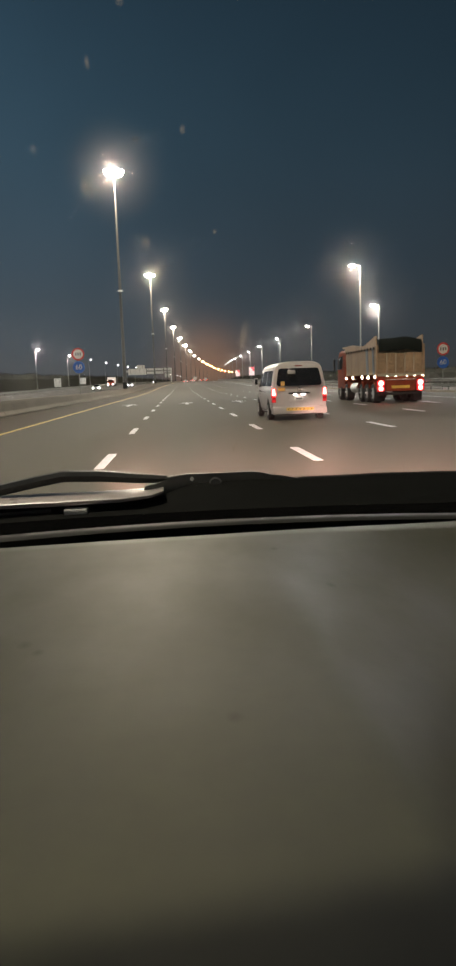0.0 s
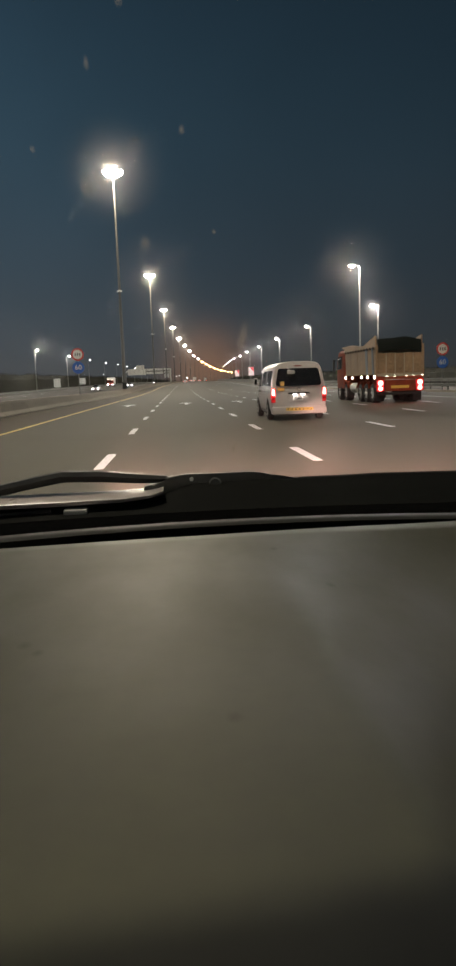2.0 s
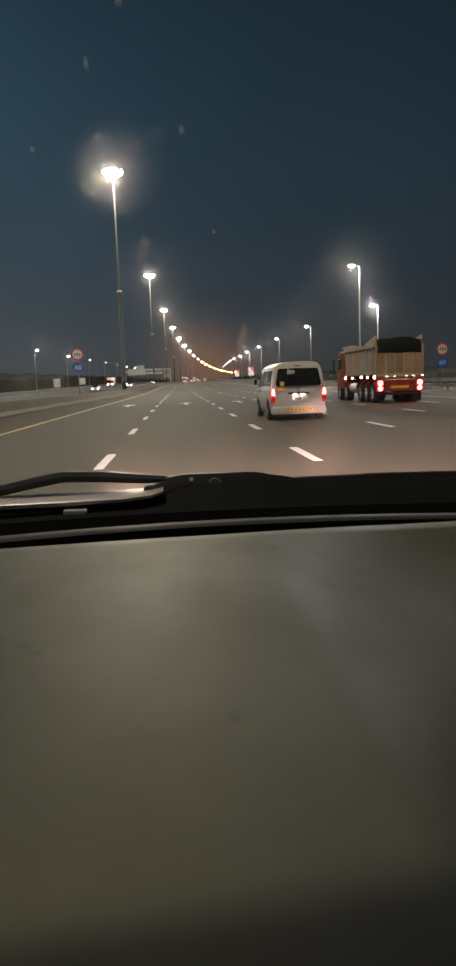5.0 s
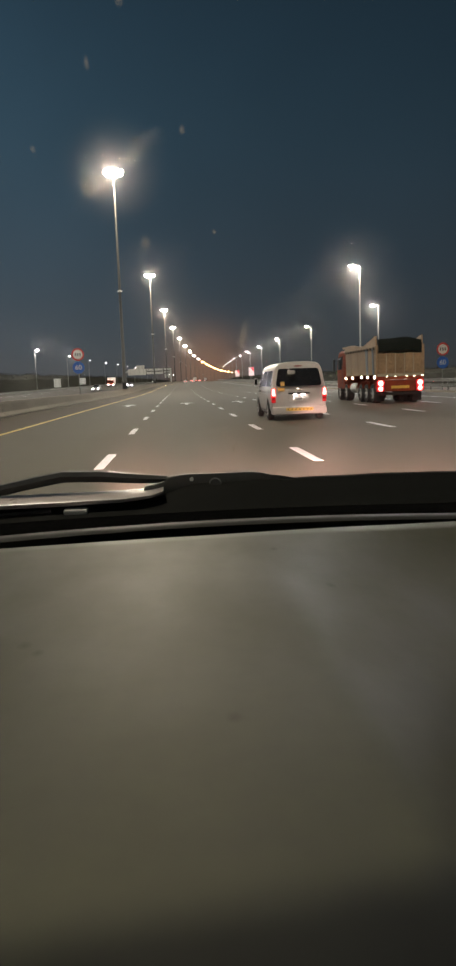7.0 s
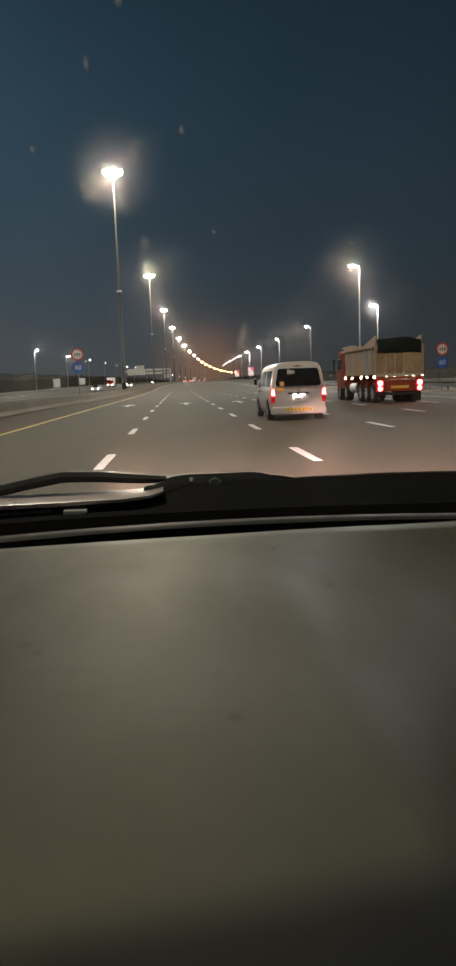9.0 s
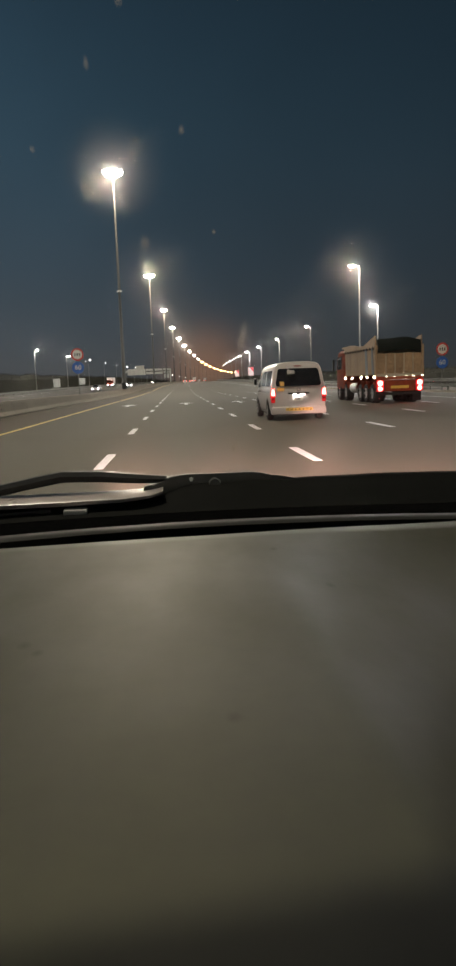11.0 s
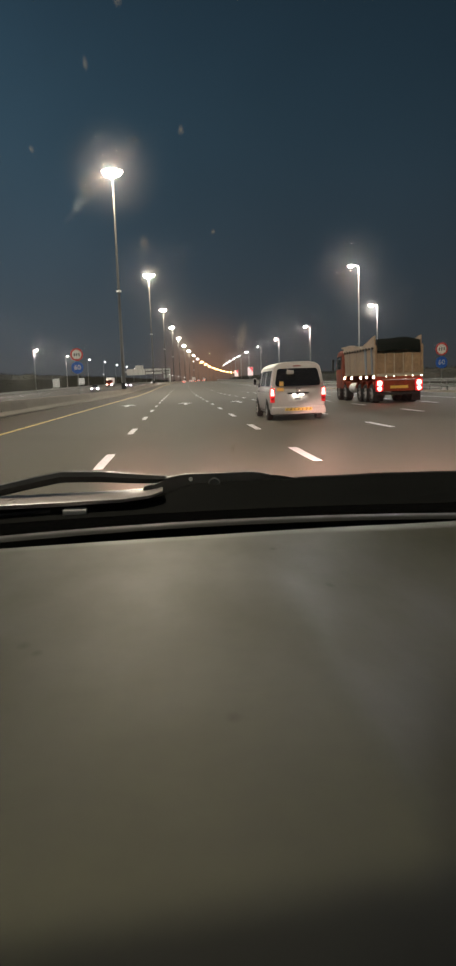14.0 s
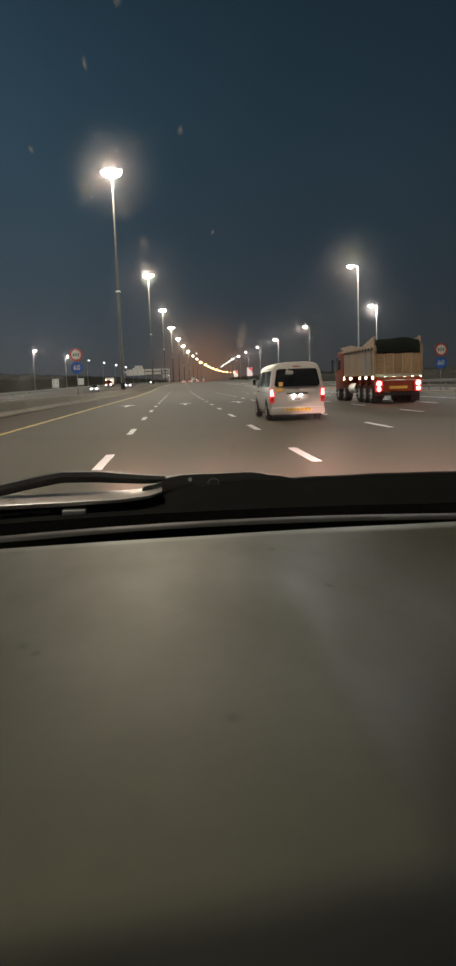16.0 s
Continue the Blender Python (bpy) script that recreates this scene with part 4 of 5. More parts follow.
    part("rear_mirror", bm, M_VAN, arm, "white reversing mirror", smooth=True)
    # lamps at the corners
    for s in (-1, 1):
        bm = bmesh.new()
        pts = [(0.80, 0.62), (0.935, 0.62), (0.945, 0.86), (0.925, 1.09), (0.885, 1.11), (0.80, 1.07)]
        slab(bm, [(s * x, z) for x, z in pts], 0.12, Matrix.Translation((0, -0.012, 0)), 0.012)
        la = part("tail_lamp", bm, M_RED_LAMP, t, "tall red tail lamp")
        for nm, pp, mt in (("lit_lens", [(0.815, 0.85), (0.925, 0.85), (0.91, 1.075), (0.83, 1.06)], M_RED_HOT), ("reflector", [(0.815, 0.72), (0.925, 0.72), (0.925, 0.76), (0.815, 0.76)], M_RED_DULL)):
            bm = bmesh.new()
            slab(bm, [(s * x, z) for x, z in pp], 0.01, Matrix.Translation((0, -0.022, 0)))
            part(nm, bm, mt, la)
    # bumper with a yellow and black strip
    bm = bmesh.new()
    box(bm, -0.93, 0.93, -0.11, 0.30, 0.22, 0.47, 0.05)
    bu = part("rear_bumper", bm, M_VAN, t, smooth=True)
    bm = bmesh.new()
    box(bm, -0.46, 0.46, -0.117, -0.09, 0.335, 0.435, 0.004)
    st = part("reflective_strip", bm, M_SAFETY, bu, "yellow strip with black chevrons")
    for k in range(7):
        x = -0.39 + 0.13 * k
        s = -1 if k < 3 else 1
        bm = bmesh.new()
        if k == 3:
            pts = [(x - 0.045, 0.385), (x, 0.358), (x + 0.045, 0.385), (x, 0.412)]
        else:
            pts = [(x + s * 0.045, 0.385), (x - s * 0.01, 0.421), (x - s * 0.045, 0.421), (x + s * 0.01, 0.385), (x - s * 0.045, 0.349), (x - s * 0.01, 0.349)]
        slab(bm, pts, 0.003, Matrix.Translation((0, -0.121, 0)))
        part("chevron", bm, M_INK, st)
    bm = bmesh.new()
    box(bm, -0.82, 0.82, 0.3, 4.6, 0.18, 0.30, 0.03)
    part("underbody", bm, M_CHASSIS, t)

    # side windows follow the tumble of the flanks
    def side_panel(name, s, y0, y1, z0, z1, mat, slant=0.0, label=""):
        bm = bmesh.new()
        cols, rws = 6, 5
        g = []
        for j in range(rws + 1):
            z = z0 + (z1 - z0) * j / rws
            row = []
            for i in range(cols + 1):
                y = y0 + (y1 - slant * j / rws - y0) * i / cols
                row.append(bm.verts.new((s * (van_half(z) + 0.008) * (1.0 if y < 3.5 else 0.985), y, z)))
            g.append(row)
        for j in range(rws):
            for i in range(cols):
                bm.faces.new((g[j][i], g[j][i + 1], g[j + 1][i + 1], g[j + 1][i]))
        bmesh.ops.solidify(bm, geom=bm.faces[:], thickness=0.02)
        return part(name, bm, mat, t, label)

    for s in (-1, 1):
        side_panel("side_window", s, 0.28, 1.55, 1.17, 1.70, M_CARGLASS, label="dark tinted side window")
        side_panel("side_window", s, 1.64, 2.86, 1.17, 1.70, M_CARGLASS, label="dark tinted side window")
        side_panel("door_window", s, 2.98, 3.85, 1.13, 1.66, M_CARGLASS, 0.40, "dark front door window")
        side_panel("rain_gutter", s, 0.25, 3.0, 1.765, 1.783, M_TRIM)
        side_panel("waist_line", s, 0.20, 3.9, 0.965, 0.978, M_TRIM)
        side_panel("sill_guard", s, 0.95, 3.4, 0.30, 0.34, M_TRIM)
        for y in (1.62, 2.93):
            side_panel("door_gap", s, y - 0.008, y + 0.008, 0.45, 1.73, M_TRIM)
        for y in (0.95, 3.82):
            bm = bmesh.new()
            seg = 14
            pts = [(y + 0.43 * math.cos(math.pi * i / seg), 0.30 + 0.46 * math.sin(math.pi * i / seg)) for i in range(seg + 1)]
            vs = [bm.verts.new((s * (van_half(z) + 0.004), yy, z)) for yy, z in pts]
            bm.faces.new(vs)
            bmesh.ops.solidify(bm, geom=bm.faces[:], thickness=0.01)
            part("wheel_arch", bm, M_CHASSIS, t)
            wheel(t, s * 0.86, y, 0.335, 0.21, s)
        bm = bmesh.new()
        box(bm, s * 1.02 - 0.07, s * 1.02 + 0.07, 3.86, 3.98, 1.20, 1.48, 0.04)
        tube(bm, (s * 0.88, 3.95, 1.30), (s * 1.0, 3.93, 1.32), 0.025, 0.025, 8)
        dm = part("door_mirror", bm, M_VAN, t, "white door mirror", smooth=True)
        bm = bmesh.new()
        box(bm, s * 1.02 - 0.055, s * 1.02 + 0.055, 3.852, 3.862, 1.225, 1.455, 0.004)
        part("mirror_glass", bm, M_CARGLASS, dm, "dark mirror glass")
        bm = bmesh.new()
        box(bm, s * 0.95 - 0.025, s * 0.95 + 0.025, 3.05, 3.25, 0.98, 1.02, 0.01)
        part("door_handle", bm, M_TRIM, t)
    return t


minibus(place(4.12, 23.5))


def tipper_truck(m):
    t = thing("tipper_truck", m, "red tipper truck with a tan load body and lit tail lamps", "truck")
    bm = bmesh.new()
    for x in (-0.42, 0.42):
        box(bm, x - 0.07, x + 0.07, 0.2, 9.2, 0.78, 1.08, 0.01)
    for y in (0.5, 3.0, 5.2, 7.8):
        box(bm, -0.42, 0.42, y - 0.1, y + 0.1, 0.82, 1.02)
    part("chassis", bm, M_CHASSIS, t)
    # load body: upright walls, open on top
    bm = bmesh.new()
    loft(bm, [[(-1.20, y, 1.50), (1.20, y, 1.50), (1.25, y, 2.92), (1.18, y, 2.92), (1.13, y, 1.60), (-1.13, y, 1.60), (-1.18, y, 2.92), (-1.25, y, 2.92)] for y in (0.12, 2.2, 4.4, 6.8)])
    tb = part("load_body", bm, M_TIPPER, t)
    # tailgate of upright corrugations with a scalloped top edge
    bm = bmesh.new()
    slab(bm, [(-1.20, 1.52), (1.20, 1.52), (1.22, 2.56), (-1.22, 2.56)], 0.06, Matrix.Translation((0, 0.05, 0)))
    tg = part("tailgate", bm, M_TIPPER, tb, "tan corrugated steel tailgate")
    for i in range(5):
        x = -0.96 + 0.48 * i
        bm = bmesh.new()
        loft(bm, [[(x - 0.20, 0.05, z), (x - 0.16, 0.030, z), (x + 0.16, 0.030, z), (x + 0.20, 0.05, z)] for z in (1.56, 2.10, 2.57 + 0.03 * (i % 2))])
        part("corrugation", bm, M_TIPPER, tg)
    for i in range(6):
        x = -1.20 + 0.48 * i
        bm = bmesh.new()
        box(bm, x - 0.025, x + 0.025, 0.01, 0.05, 1.55, 2.60, 0.01)
        part("rib", bm, M_TIPPER_PALE, tg, "thin worn rib")
    bm = bmesh.new()
    box(bm, -1.22, 1.22, 0.0, 0.12, 1.40, 1.54, 0.02)
    part("gate_sill", bm, M_TIPPER_PALE, tg, "pale worn sill")
    for s in (-1, 1):
        bm = bmesh.new()
        box(bm, s * 1.235 - 0.06, s * 1.235 + 0.06, 0.0, 0.16, 1.45, 3.02, 0.02)
        part("corner_post", bm, M_TIPPER, tb)
        # plain side plate with two flat blue-grey bands near the tail and two faint seams
        for y, half, proud, mat in ((0.75, 0.16, 0.030, M_TIPPER_BLUE), (1.95, 0.22, 0.030, M_TIPPER_BLUE), (3.9, 0.05, 0.014, M_TIPPER), (5.5, 0.05, 0.014, M_TIPPER)):
            bm = bmesh.new()
            loft(bm, [[(s * (1.19 + 0.05 * k), y - half, z), (s * (1.20 + proud + 0.05 * k), y - half * 0.8, z), (s * (1.20 + proud + 0.05 * k), y + half * 0.8, z), (s * (1.19 + 0.05 * k), y + half, z)] for k, z in ((0, 1.48), (1, 2.90))])
            part("rib", bm, mat, tb, "faded blue-grey rib" if half > 0.1 else "")
        bm = bmesh.new()
        box(bm, s * 1.24 - 0.07, s * 1.24 + 0.07, 0.05, 6.85, 2.88, 3.00, 0.02)
        part("top_rail", bm, M_TIPPER, tb)
        for i in range(11):
            bm = bmesh.new()
            box(bm, s * 1.30 - 0.03, s * 1.30 + 0.03, 0.35 + 0.6 * i, 0.47 + 0.6 * i, 2.80, 2.94, 0.01)
            part("rope_hook", bm, M_CHASSIS, tb)
        # raised boards: high at the tail, a dip, then a long hump towards the cab
        bm = bmesh.new()
        slab(bm, [(0.08, 2.98), (6.85, 2.98), (6.85, 3.20), (6.2, 3.26), (5.2, 3.27), (4.2, 3.20), (3.3, 3.08), (2.75, 3.02), (1.9, 3.18), (0.9, 3.36), (0.25, 3.48), (0.08, 3.48)], 0.06, pose(s * 1.22, 0, 0, 0, 0, 90))
        part("side_board", bm, M_TIPPER, tb, "raised tan side board")
    bm = bmesh.new()
    box(bm, -1.2, 1.2, 6.75, 6.87, 1.5, 3.28, 0.02)
    box(bm, -1.15, 1.15, 6.87, 8.0, 3.18, 3.28, 0.02)
    part("head_board", bm, M_TIPPER, tb)
    # dark cover slung over the load, sagging between the boards
    bm = bmesh.new()
    g = []
    for i in range(13):
        u = -1 + i / 6
        g.append([bm.verts.new((1.15 * u, y, z + 0.12 * (1 - u * u) + 0.03 * math.sin(5 * u + y * 2))) for y, z in ((0.02, 2.60), (0.0, 2.95), (0.10, 3.27), (1.0, 3.20), (2.6, 2.98), (4.6, 3.08), (6.7, 3.12))])
    for a, b in zip(g, g[1:]):
        for i in range(len(a) - 1):
            bm.faces.new((a[i], a[i + 1], b[i + 1], b[i]))
    bmesh.ops.solidify(bm, geom=bm.faces[:], thickness=0.02)
    part("load_cover", bm, M_COVER, tb, "dark green cover over the load", smooth=True)
    # cab
    bm = bmesh.new()
    loft(bm, [[(-1.20 * k, y, 0.75), (1.20 * k, y, 0.75), (1.22 * k, y, 2.0), (1.18 * k, y, zt - 0.15), (1.02 * k, y, zt), (-1.02 * k, y, zt), (-1.18 * k, y, zt - 0.15), (-1.22 * k, y, 2.0)] for y, k, zt in ((7.15, 1.0, 2.95), (7.3, 1.02, 3.08), (8.7, 1.02, 3.10), (9.15, 1.0, 2.75), (9.35, 0.96, 1.9))])
    cab = part("cab", bm, M_TRUCK_RED, t, "orange-red cab", smooth=True)
    for s in (-1, 1):
        bm = bmesh.new()
        slab(bm, [(7.75, 1.95), (8.95, 1.90), (8.75, 2.70), (7.75, 2.74)], 0.02, pose(s * 1.245 + 0.01, 0, 0, 0, 0, 90))
        part("cab_window", bm, M_CARGLASS, cab)
        bm = bmesh.new()
        box(bm, s * 1.45 - 0.06, s * 1.45 + 0.06, 9.0, 9.16, 1.85, 2.6, 0.03)
        tube(bm, (s * 1.2, 9.0, 2.5), (s * 1.45, 9.08, 2.5), 0.02, 0.02, 6)
        part("cab_mirror", bm, M_TRIM, cab)
        bm = bmesh.new()
        box(bm, s * 1.235 - 0.012, s * 1.235 + 0.012, 7.62, 7.66, 0.95, 2.80)
        part("door_gap", bm, M_TRIM, cab)
        for k in range(2):
            bm = bmesh.new()
            box(bm, s * 1.16 - 0.10, s * 1.16 + 0.10, 7.75, 8.10, 0.48 + 0.30 * k, 0.54 + 0.30 * k, 0.01)
            part("cab_step", bm, M_CHASSIS, cab)
        for y in (0.95, 2.20, 3.45, 6.85, 8.55):
            wheel(t, s * 1.00, y, 0.52, 0.44, s)
        for y in (0.95, 2.20, 3.45, 6.85):
            bm = bmesh.new()
            rim = [[bm.verts.new((s * x, y - 0.65 * math.cos(a), 0.56 + 0.63 * math.sin(a))) for x in (0.78, 1.24)] for a in [0.35 + 0.305 * k for k in range(9)]]
            for a, b in zip(rim, rim[1:]):
                bm.faces.new((a[0], a[1], b[1], b[0]))
            bmesh.ops.solidify(bm, geom=bm.faces[:], thickness=0.02)
            part("mudguard", bm, M_TRUCK_RED, t)
        for y in (0.25, 1.6, 2.85, 4.9, 6.55):
            bm = bmesh.new()
            tube(bm, (s * 1.26, y, 1.37), (s * 1.32, y, 1.37), 0.075, 0.055, 12)
            part("marker_lamp", bm, M_AMBER, t, "small lit side marker lamp")
        bm = bmesh.new()
        tube(bm, (s * 0.95, 4.3, 0.78), (s * 0.95, 5.7, 0.78), 0.30, 0.30, 16)
        part("tank", bm, M_RIM, t, "dull steel side tank", smooth=True)
        bm = bmesh.new()
        box(bm, s * 1.0 - 0.22, s * 1.0 + 0.22, 0.22, 0.24, 0.10, 0.80)
        part("mud_flap", bm, M_RUBBER, t)
        bm = bmesh.new()
        box(bm, s * 1.05 - 0.20, s * 1.05 + 0.20, -0.07, 0.05, 0.62, 1.20, 0.03)
        la = part("tail_lamp", bm, M_RED_LAMP, t)
        for zz, r in ((0.76, 0.12), (1.04, 0.14)):
            bm = bmesh.new()
            tube(bm, (s * 1.05, -0.07, zz), (s * 1.05, -0.09, zz), r, r * 0.93, 16)
            part("lit_lens", bm, M_RED_HOT, la, "glowing red lens")
    bm = bmesh.new()
    box(bm, -1.24, 1.24, -0.04, 0.14, 1.22, 1.38, 0.02)
    part("rear_beam", bm, M_TRUCK_RED, t, "red rear cross beam")
    bm = bmesh.new()
    box(bm, -0.80, 0.80, -0.02, 0.06, 0.62, 1.20, 0.02)
    part("rear_panel", bm, M_TRUCK_RED, t, "dusty red rear panel")
    bm = bmesh.new()
    box(bm, -0.48, 0.48, -0.045, -0.03, 0.76, 0.90)
    part("plate_board", bm, M_SAFETY, t, "yellow marker board")
    bm = bmesh.new()
    box(bm, -1.15, 1.15, 0.0, 0.15, 0.42, 0.56, 0.02)
    part("under_run_bar", bm, M_CHASSIS, t)
    return t


tipper_truck(place(11.65, 36.0))


def far_car(m, paint, label, group, oncoming):
    """A saloon or estate car; lit at the end that faces the camera."""
    t = thing("car", m, label, "car", group)
    side = [(0.25, 0.80), (0.5, 0.88), (0.8, 0.86), (0.95, 0.80), (1.2, 0.70), (1.42, 0.60), (1.48, 0.3), (1.48, 0.0)]
    bm = bmesh.new()
    rings = []
    for y, top, sc in ((0, 0.90, 0.93), (0.15, 0.98, 0.98), (0.7, 1.05, 1), (1.35, 1.46, 1), (2.7, 1.48, 1), (3.5, 1.0, 1), (4.2, 0.86, 0.97), (4.45, 0.70, 0.9)):
        ring = []
        for s in (-1, 1):
            for z, x in (side if s < 0 else side[-2::-1]):
                zz = z if z < 0.6 else 0.6 + (z - 0.6) * (top - 0.6) / 0.88
                xx = x if top > 1.2 else max(x, 0.74 if z < 1.45 else x)
                ring.append((s * xx * sc, y, zz))
        rings.append(ring)
    loft(bm, rings)
    part("body", bm, paint, t, smooth=True)
    bm = bmesh.new()
    box(bm, -0.56, 0.56, 0.70, 1.30, 1.10, 1.14, 0, None)
    slab_pts = [(-0.62, 0), (0.62, 0), (0.55, 0.62), (-0.55, 0.62)]
    part("rear_shelf", bm, M_TRIM, t)
    bm = bmesh.new()
    slab(bm, slab_pts, 0.02, pose(0, 0.80, 1.085, -57, 0, 0))
    part("rear_window", bm, M_CARGLASS, t)
    bm = bmesh.new()
    slab(bm, slab_pts, 0.02, pose(0, 3.42, 1.05, -55, 0, 180))
    part("front_window", bm, M_CARGLASS, t)
    for s in (-1, 1):
        for y in (0.85, 3.55):
            wheel(t, s * 0.80, y, 0.31, 0.2, s)
        bm = bmesh.new()
        box(bm, s * 0.66 - 0.14, s * 0.66 + 0.14, -0.02, 0.10, 0.70, 0.86, 0.02)
        part("tail_lamp", bm, M_RED_DULL if oncoming else M_RED_FAR, t)
        bm = bmesh.new()
        box(bm, s * 0.62 - 0.17, s * 0.62 + 0.17, 4.30, 4.46, 0.58, 0.74, 0.02)
        part("headlamp", bm, M_HEAD if oncoming else M_CHROME, t)
    return t


ahead = far_car(place(0.5, 330), M_CAR_WHITE, "distant white car with lit tail lamps", "cars ahead", False)
for lat, d in ((4.1, 405), (7.7, 480), (0.5, 560), (11.3, 600), (-3.4, 700)):
    copy_thing(ahead, place(lat, d))
come = far_car(place(-19.1, 165, 0, 180), M_CAR_GREY, "oncoming grey car with dazzling headlamps", "oncoming cars", True)
for lat, d in ((-15.4, 215), (-22.8, 300), (-19.1, 420), (-26.5, 520), (-15.4, 640)):
    copy_thing(come, place(lat, d, 0, 180))


def box_lorry(m, label, group, oncoming):
    """A rigid lorry with a plain box body; lit at the end that faces the camera."""
    t = thing("lorry", m, label, "lorry", group)
    bm = bmesh.new()
    box(bm, -1.22, 1.22, 0.0, 5.6, 1.05, 3.45, 0.05)
    bd = part("box_body", bm, M_SIGN_WHITE, t)
    for z in (1.12, 3.38):
        bm = bmesh.new()
        box(bm, -1.235, 1.235, -0.02, 5.62, z - 0.05, z + 0.05, 0.01)
        part("body_rail", bm, M_GALV, bd)
    for x in (-0.61, 0.61):
        bm = bmesh.new()
        box(bm, x - 0.57, x + 0.57, -0.03, 0.0, 1.2, 3.3, 0.01)
        part("rear_door", bm, M_SIGN_WHITE, bd)
    bm = bmesh.new()
    for x in (-0.4, 0.4):
        box(bm, x - 0.06, x + 0.06, 0.1, 7.3, 0.75, 1.02)
    part("chassis", bm, M_CHASSIS, t)
    bm = bmesh.new()
    loft(bm, [[(-w, y, z0), (w, y, z0), (w, y, z1), (w * 0.93, y, z2), (-w * 0.93, y, z2), (-w, y, z1)] for y, w, z0, z1, z2 in ((5.75, 1.12, 0.6, 2.1, 2.5), (6.6, 1.14, 0.6, 2.1, 2.55), (7.3, 1.12, 0.55, 1.75, 2.45), (7.55, 1.08, 0.55, 1.55, 1.7))])
    cab = part("cab", bm, M_TRUCK_RED, t, smooth=True)
    bm = bmesh.new()
    slab(bm, [(-0.98, 0), (0.98, 0), (0.90, 0.72), (-0.90, 0.72)], 0.02, pose(0, 7.55, 1.72, 18, 0, 180))
    part("windscreen", bm, M_CARGLASS, cab)
    for s in (-1, 1):
        for y in (1.3, 6.6):
            wheel(t, s * 1.0, y, 0.45, 0.3, s)
        bm = bmesh.new()
        box(bm, s * 0.85 - 0.17, s * 0.85 + 0.17, 7.48, 7.62, 0.70, 0.92, 0.02)
        part("headlamp", bm, M_HEAD if oncoming else M_CHROME, cab)
        bm = bmesh.new()
        box(bm, s * 0.95 - 0.16, s * 0.95 + 0.16, -0.06, 0.04, 0.72, 0.90, 0.02)
        part("tail_lamp", bm, M_RED_DULL if oncoming else M_RED_FAR, t)
        bm = bmesh.new()
        box(bm, s * 0.80 - 0.10, s * 0.80 + 0.10, 7.25, 7.36, 2.46, 2.56, 0.01)
        part("marker_lamp", bm, M_AMBER, cab)
    return t


box_lorry(place(4.1, 520), "distant lorry with a pale box body and lit tail lamps", "lorries", False)
box_lorry(place(11.3, 690), "distant lorry with a pale box body and lit tail lamps", "lorries", False)
box_lorry(place(-26.5, 268, 0, 180), "oncoming lorry with red cab, lit headlamps and amber markers", "lorries", True)


def cabinet(m):
    t = thing("utility_cabinet", m, "grey metal utility cabinet behind the guard rail", "cabinet")
    bm = bmesh.new()
    box(bm, -0.4, 0.4, -0.25, 0.25, 0.12, 1.35, 0.02)
    part("body", bm, M_SIGN_BACK, t)
    bm = bmesh.new()
    box(bm, -0.45, 0.45, -0.30, 0.30, 1.35, 1.42, 0.015)
    part("roof", bm, M_SIGN_BACK, t)
    bm = bmesh.new()
    box(bm, -0.45, 0.45, -0.30, 0.30, -0.05, 0.12, 0.01)
    part("plinth", bm, M_CONCRETE, t)
    bm = bmesh.new()
    box(bm, -0.36, 0.36, -0.268, -0.252, 0.18, 1.29, 0.006)
    part("door", bm, M_SIGN_BACK, t)


cabinet(place(27.0, -11))

# ================= the car that carries the camera =================
CX = 0.45  # middle of the car
DASH_Z = 1.17


# x, y and radius of the marks on the dashboard
STAINS = [(-0.109, 0.455, 0.0055), (-0.097, 0.440, 0.0045), (0.0215, 0.333, 0.0050), (0.126, 0.573, 0.0050), (0.092, 0.690, 0.0050)]


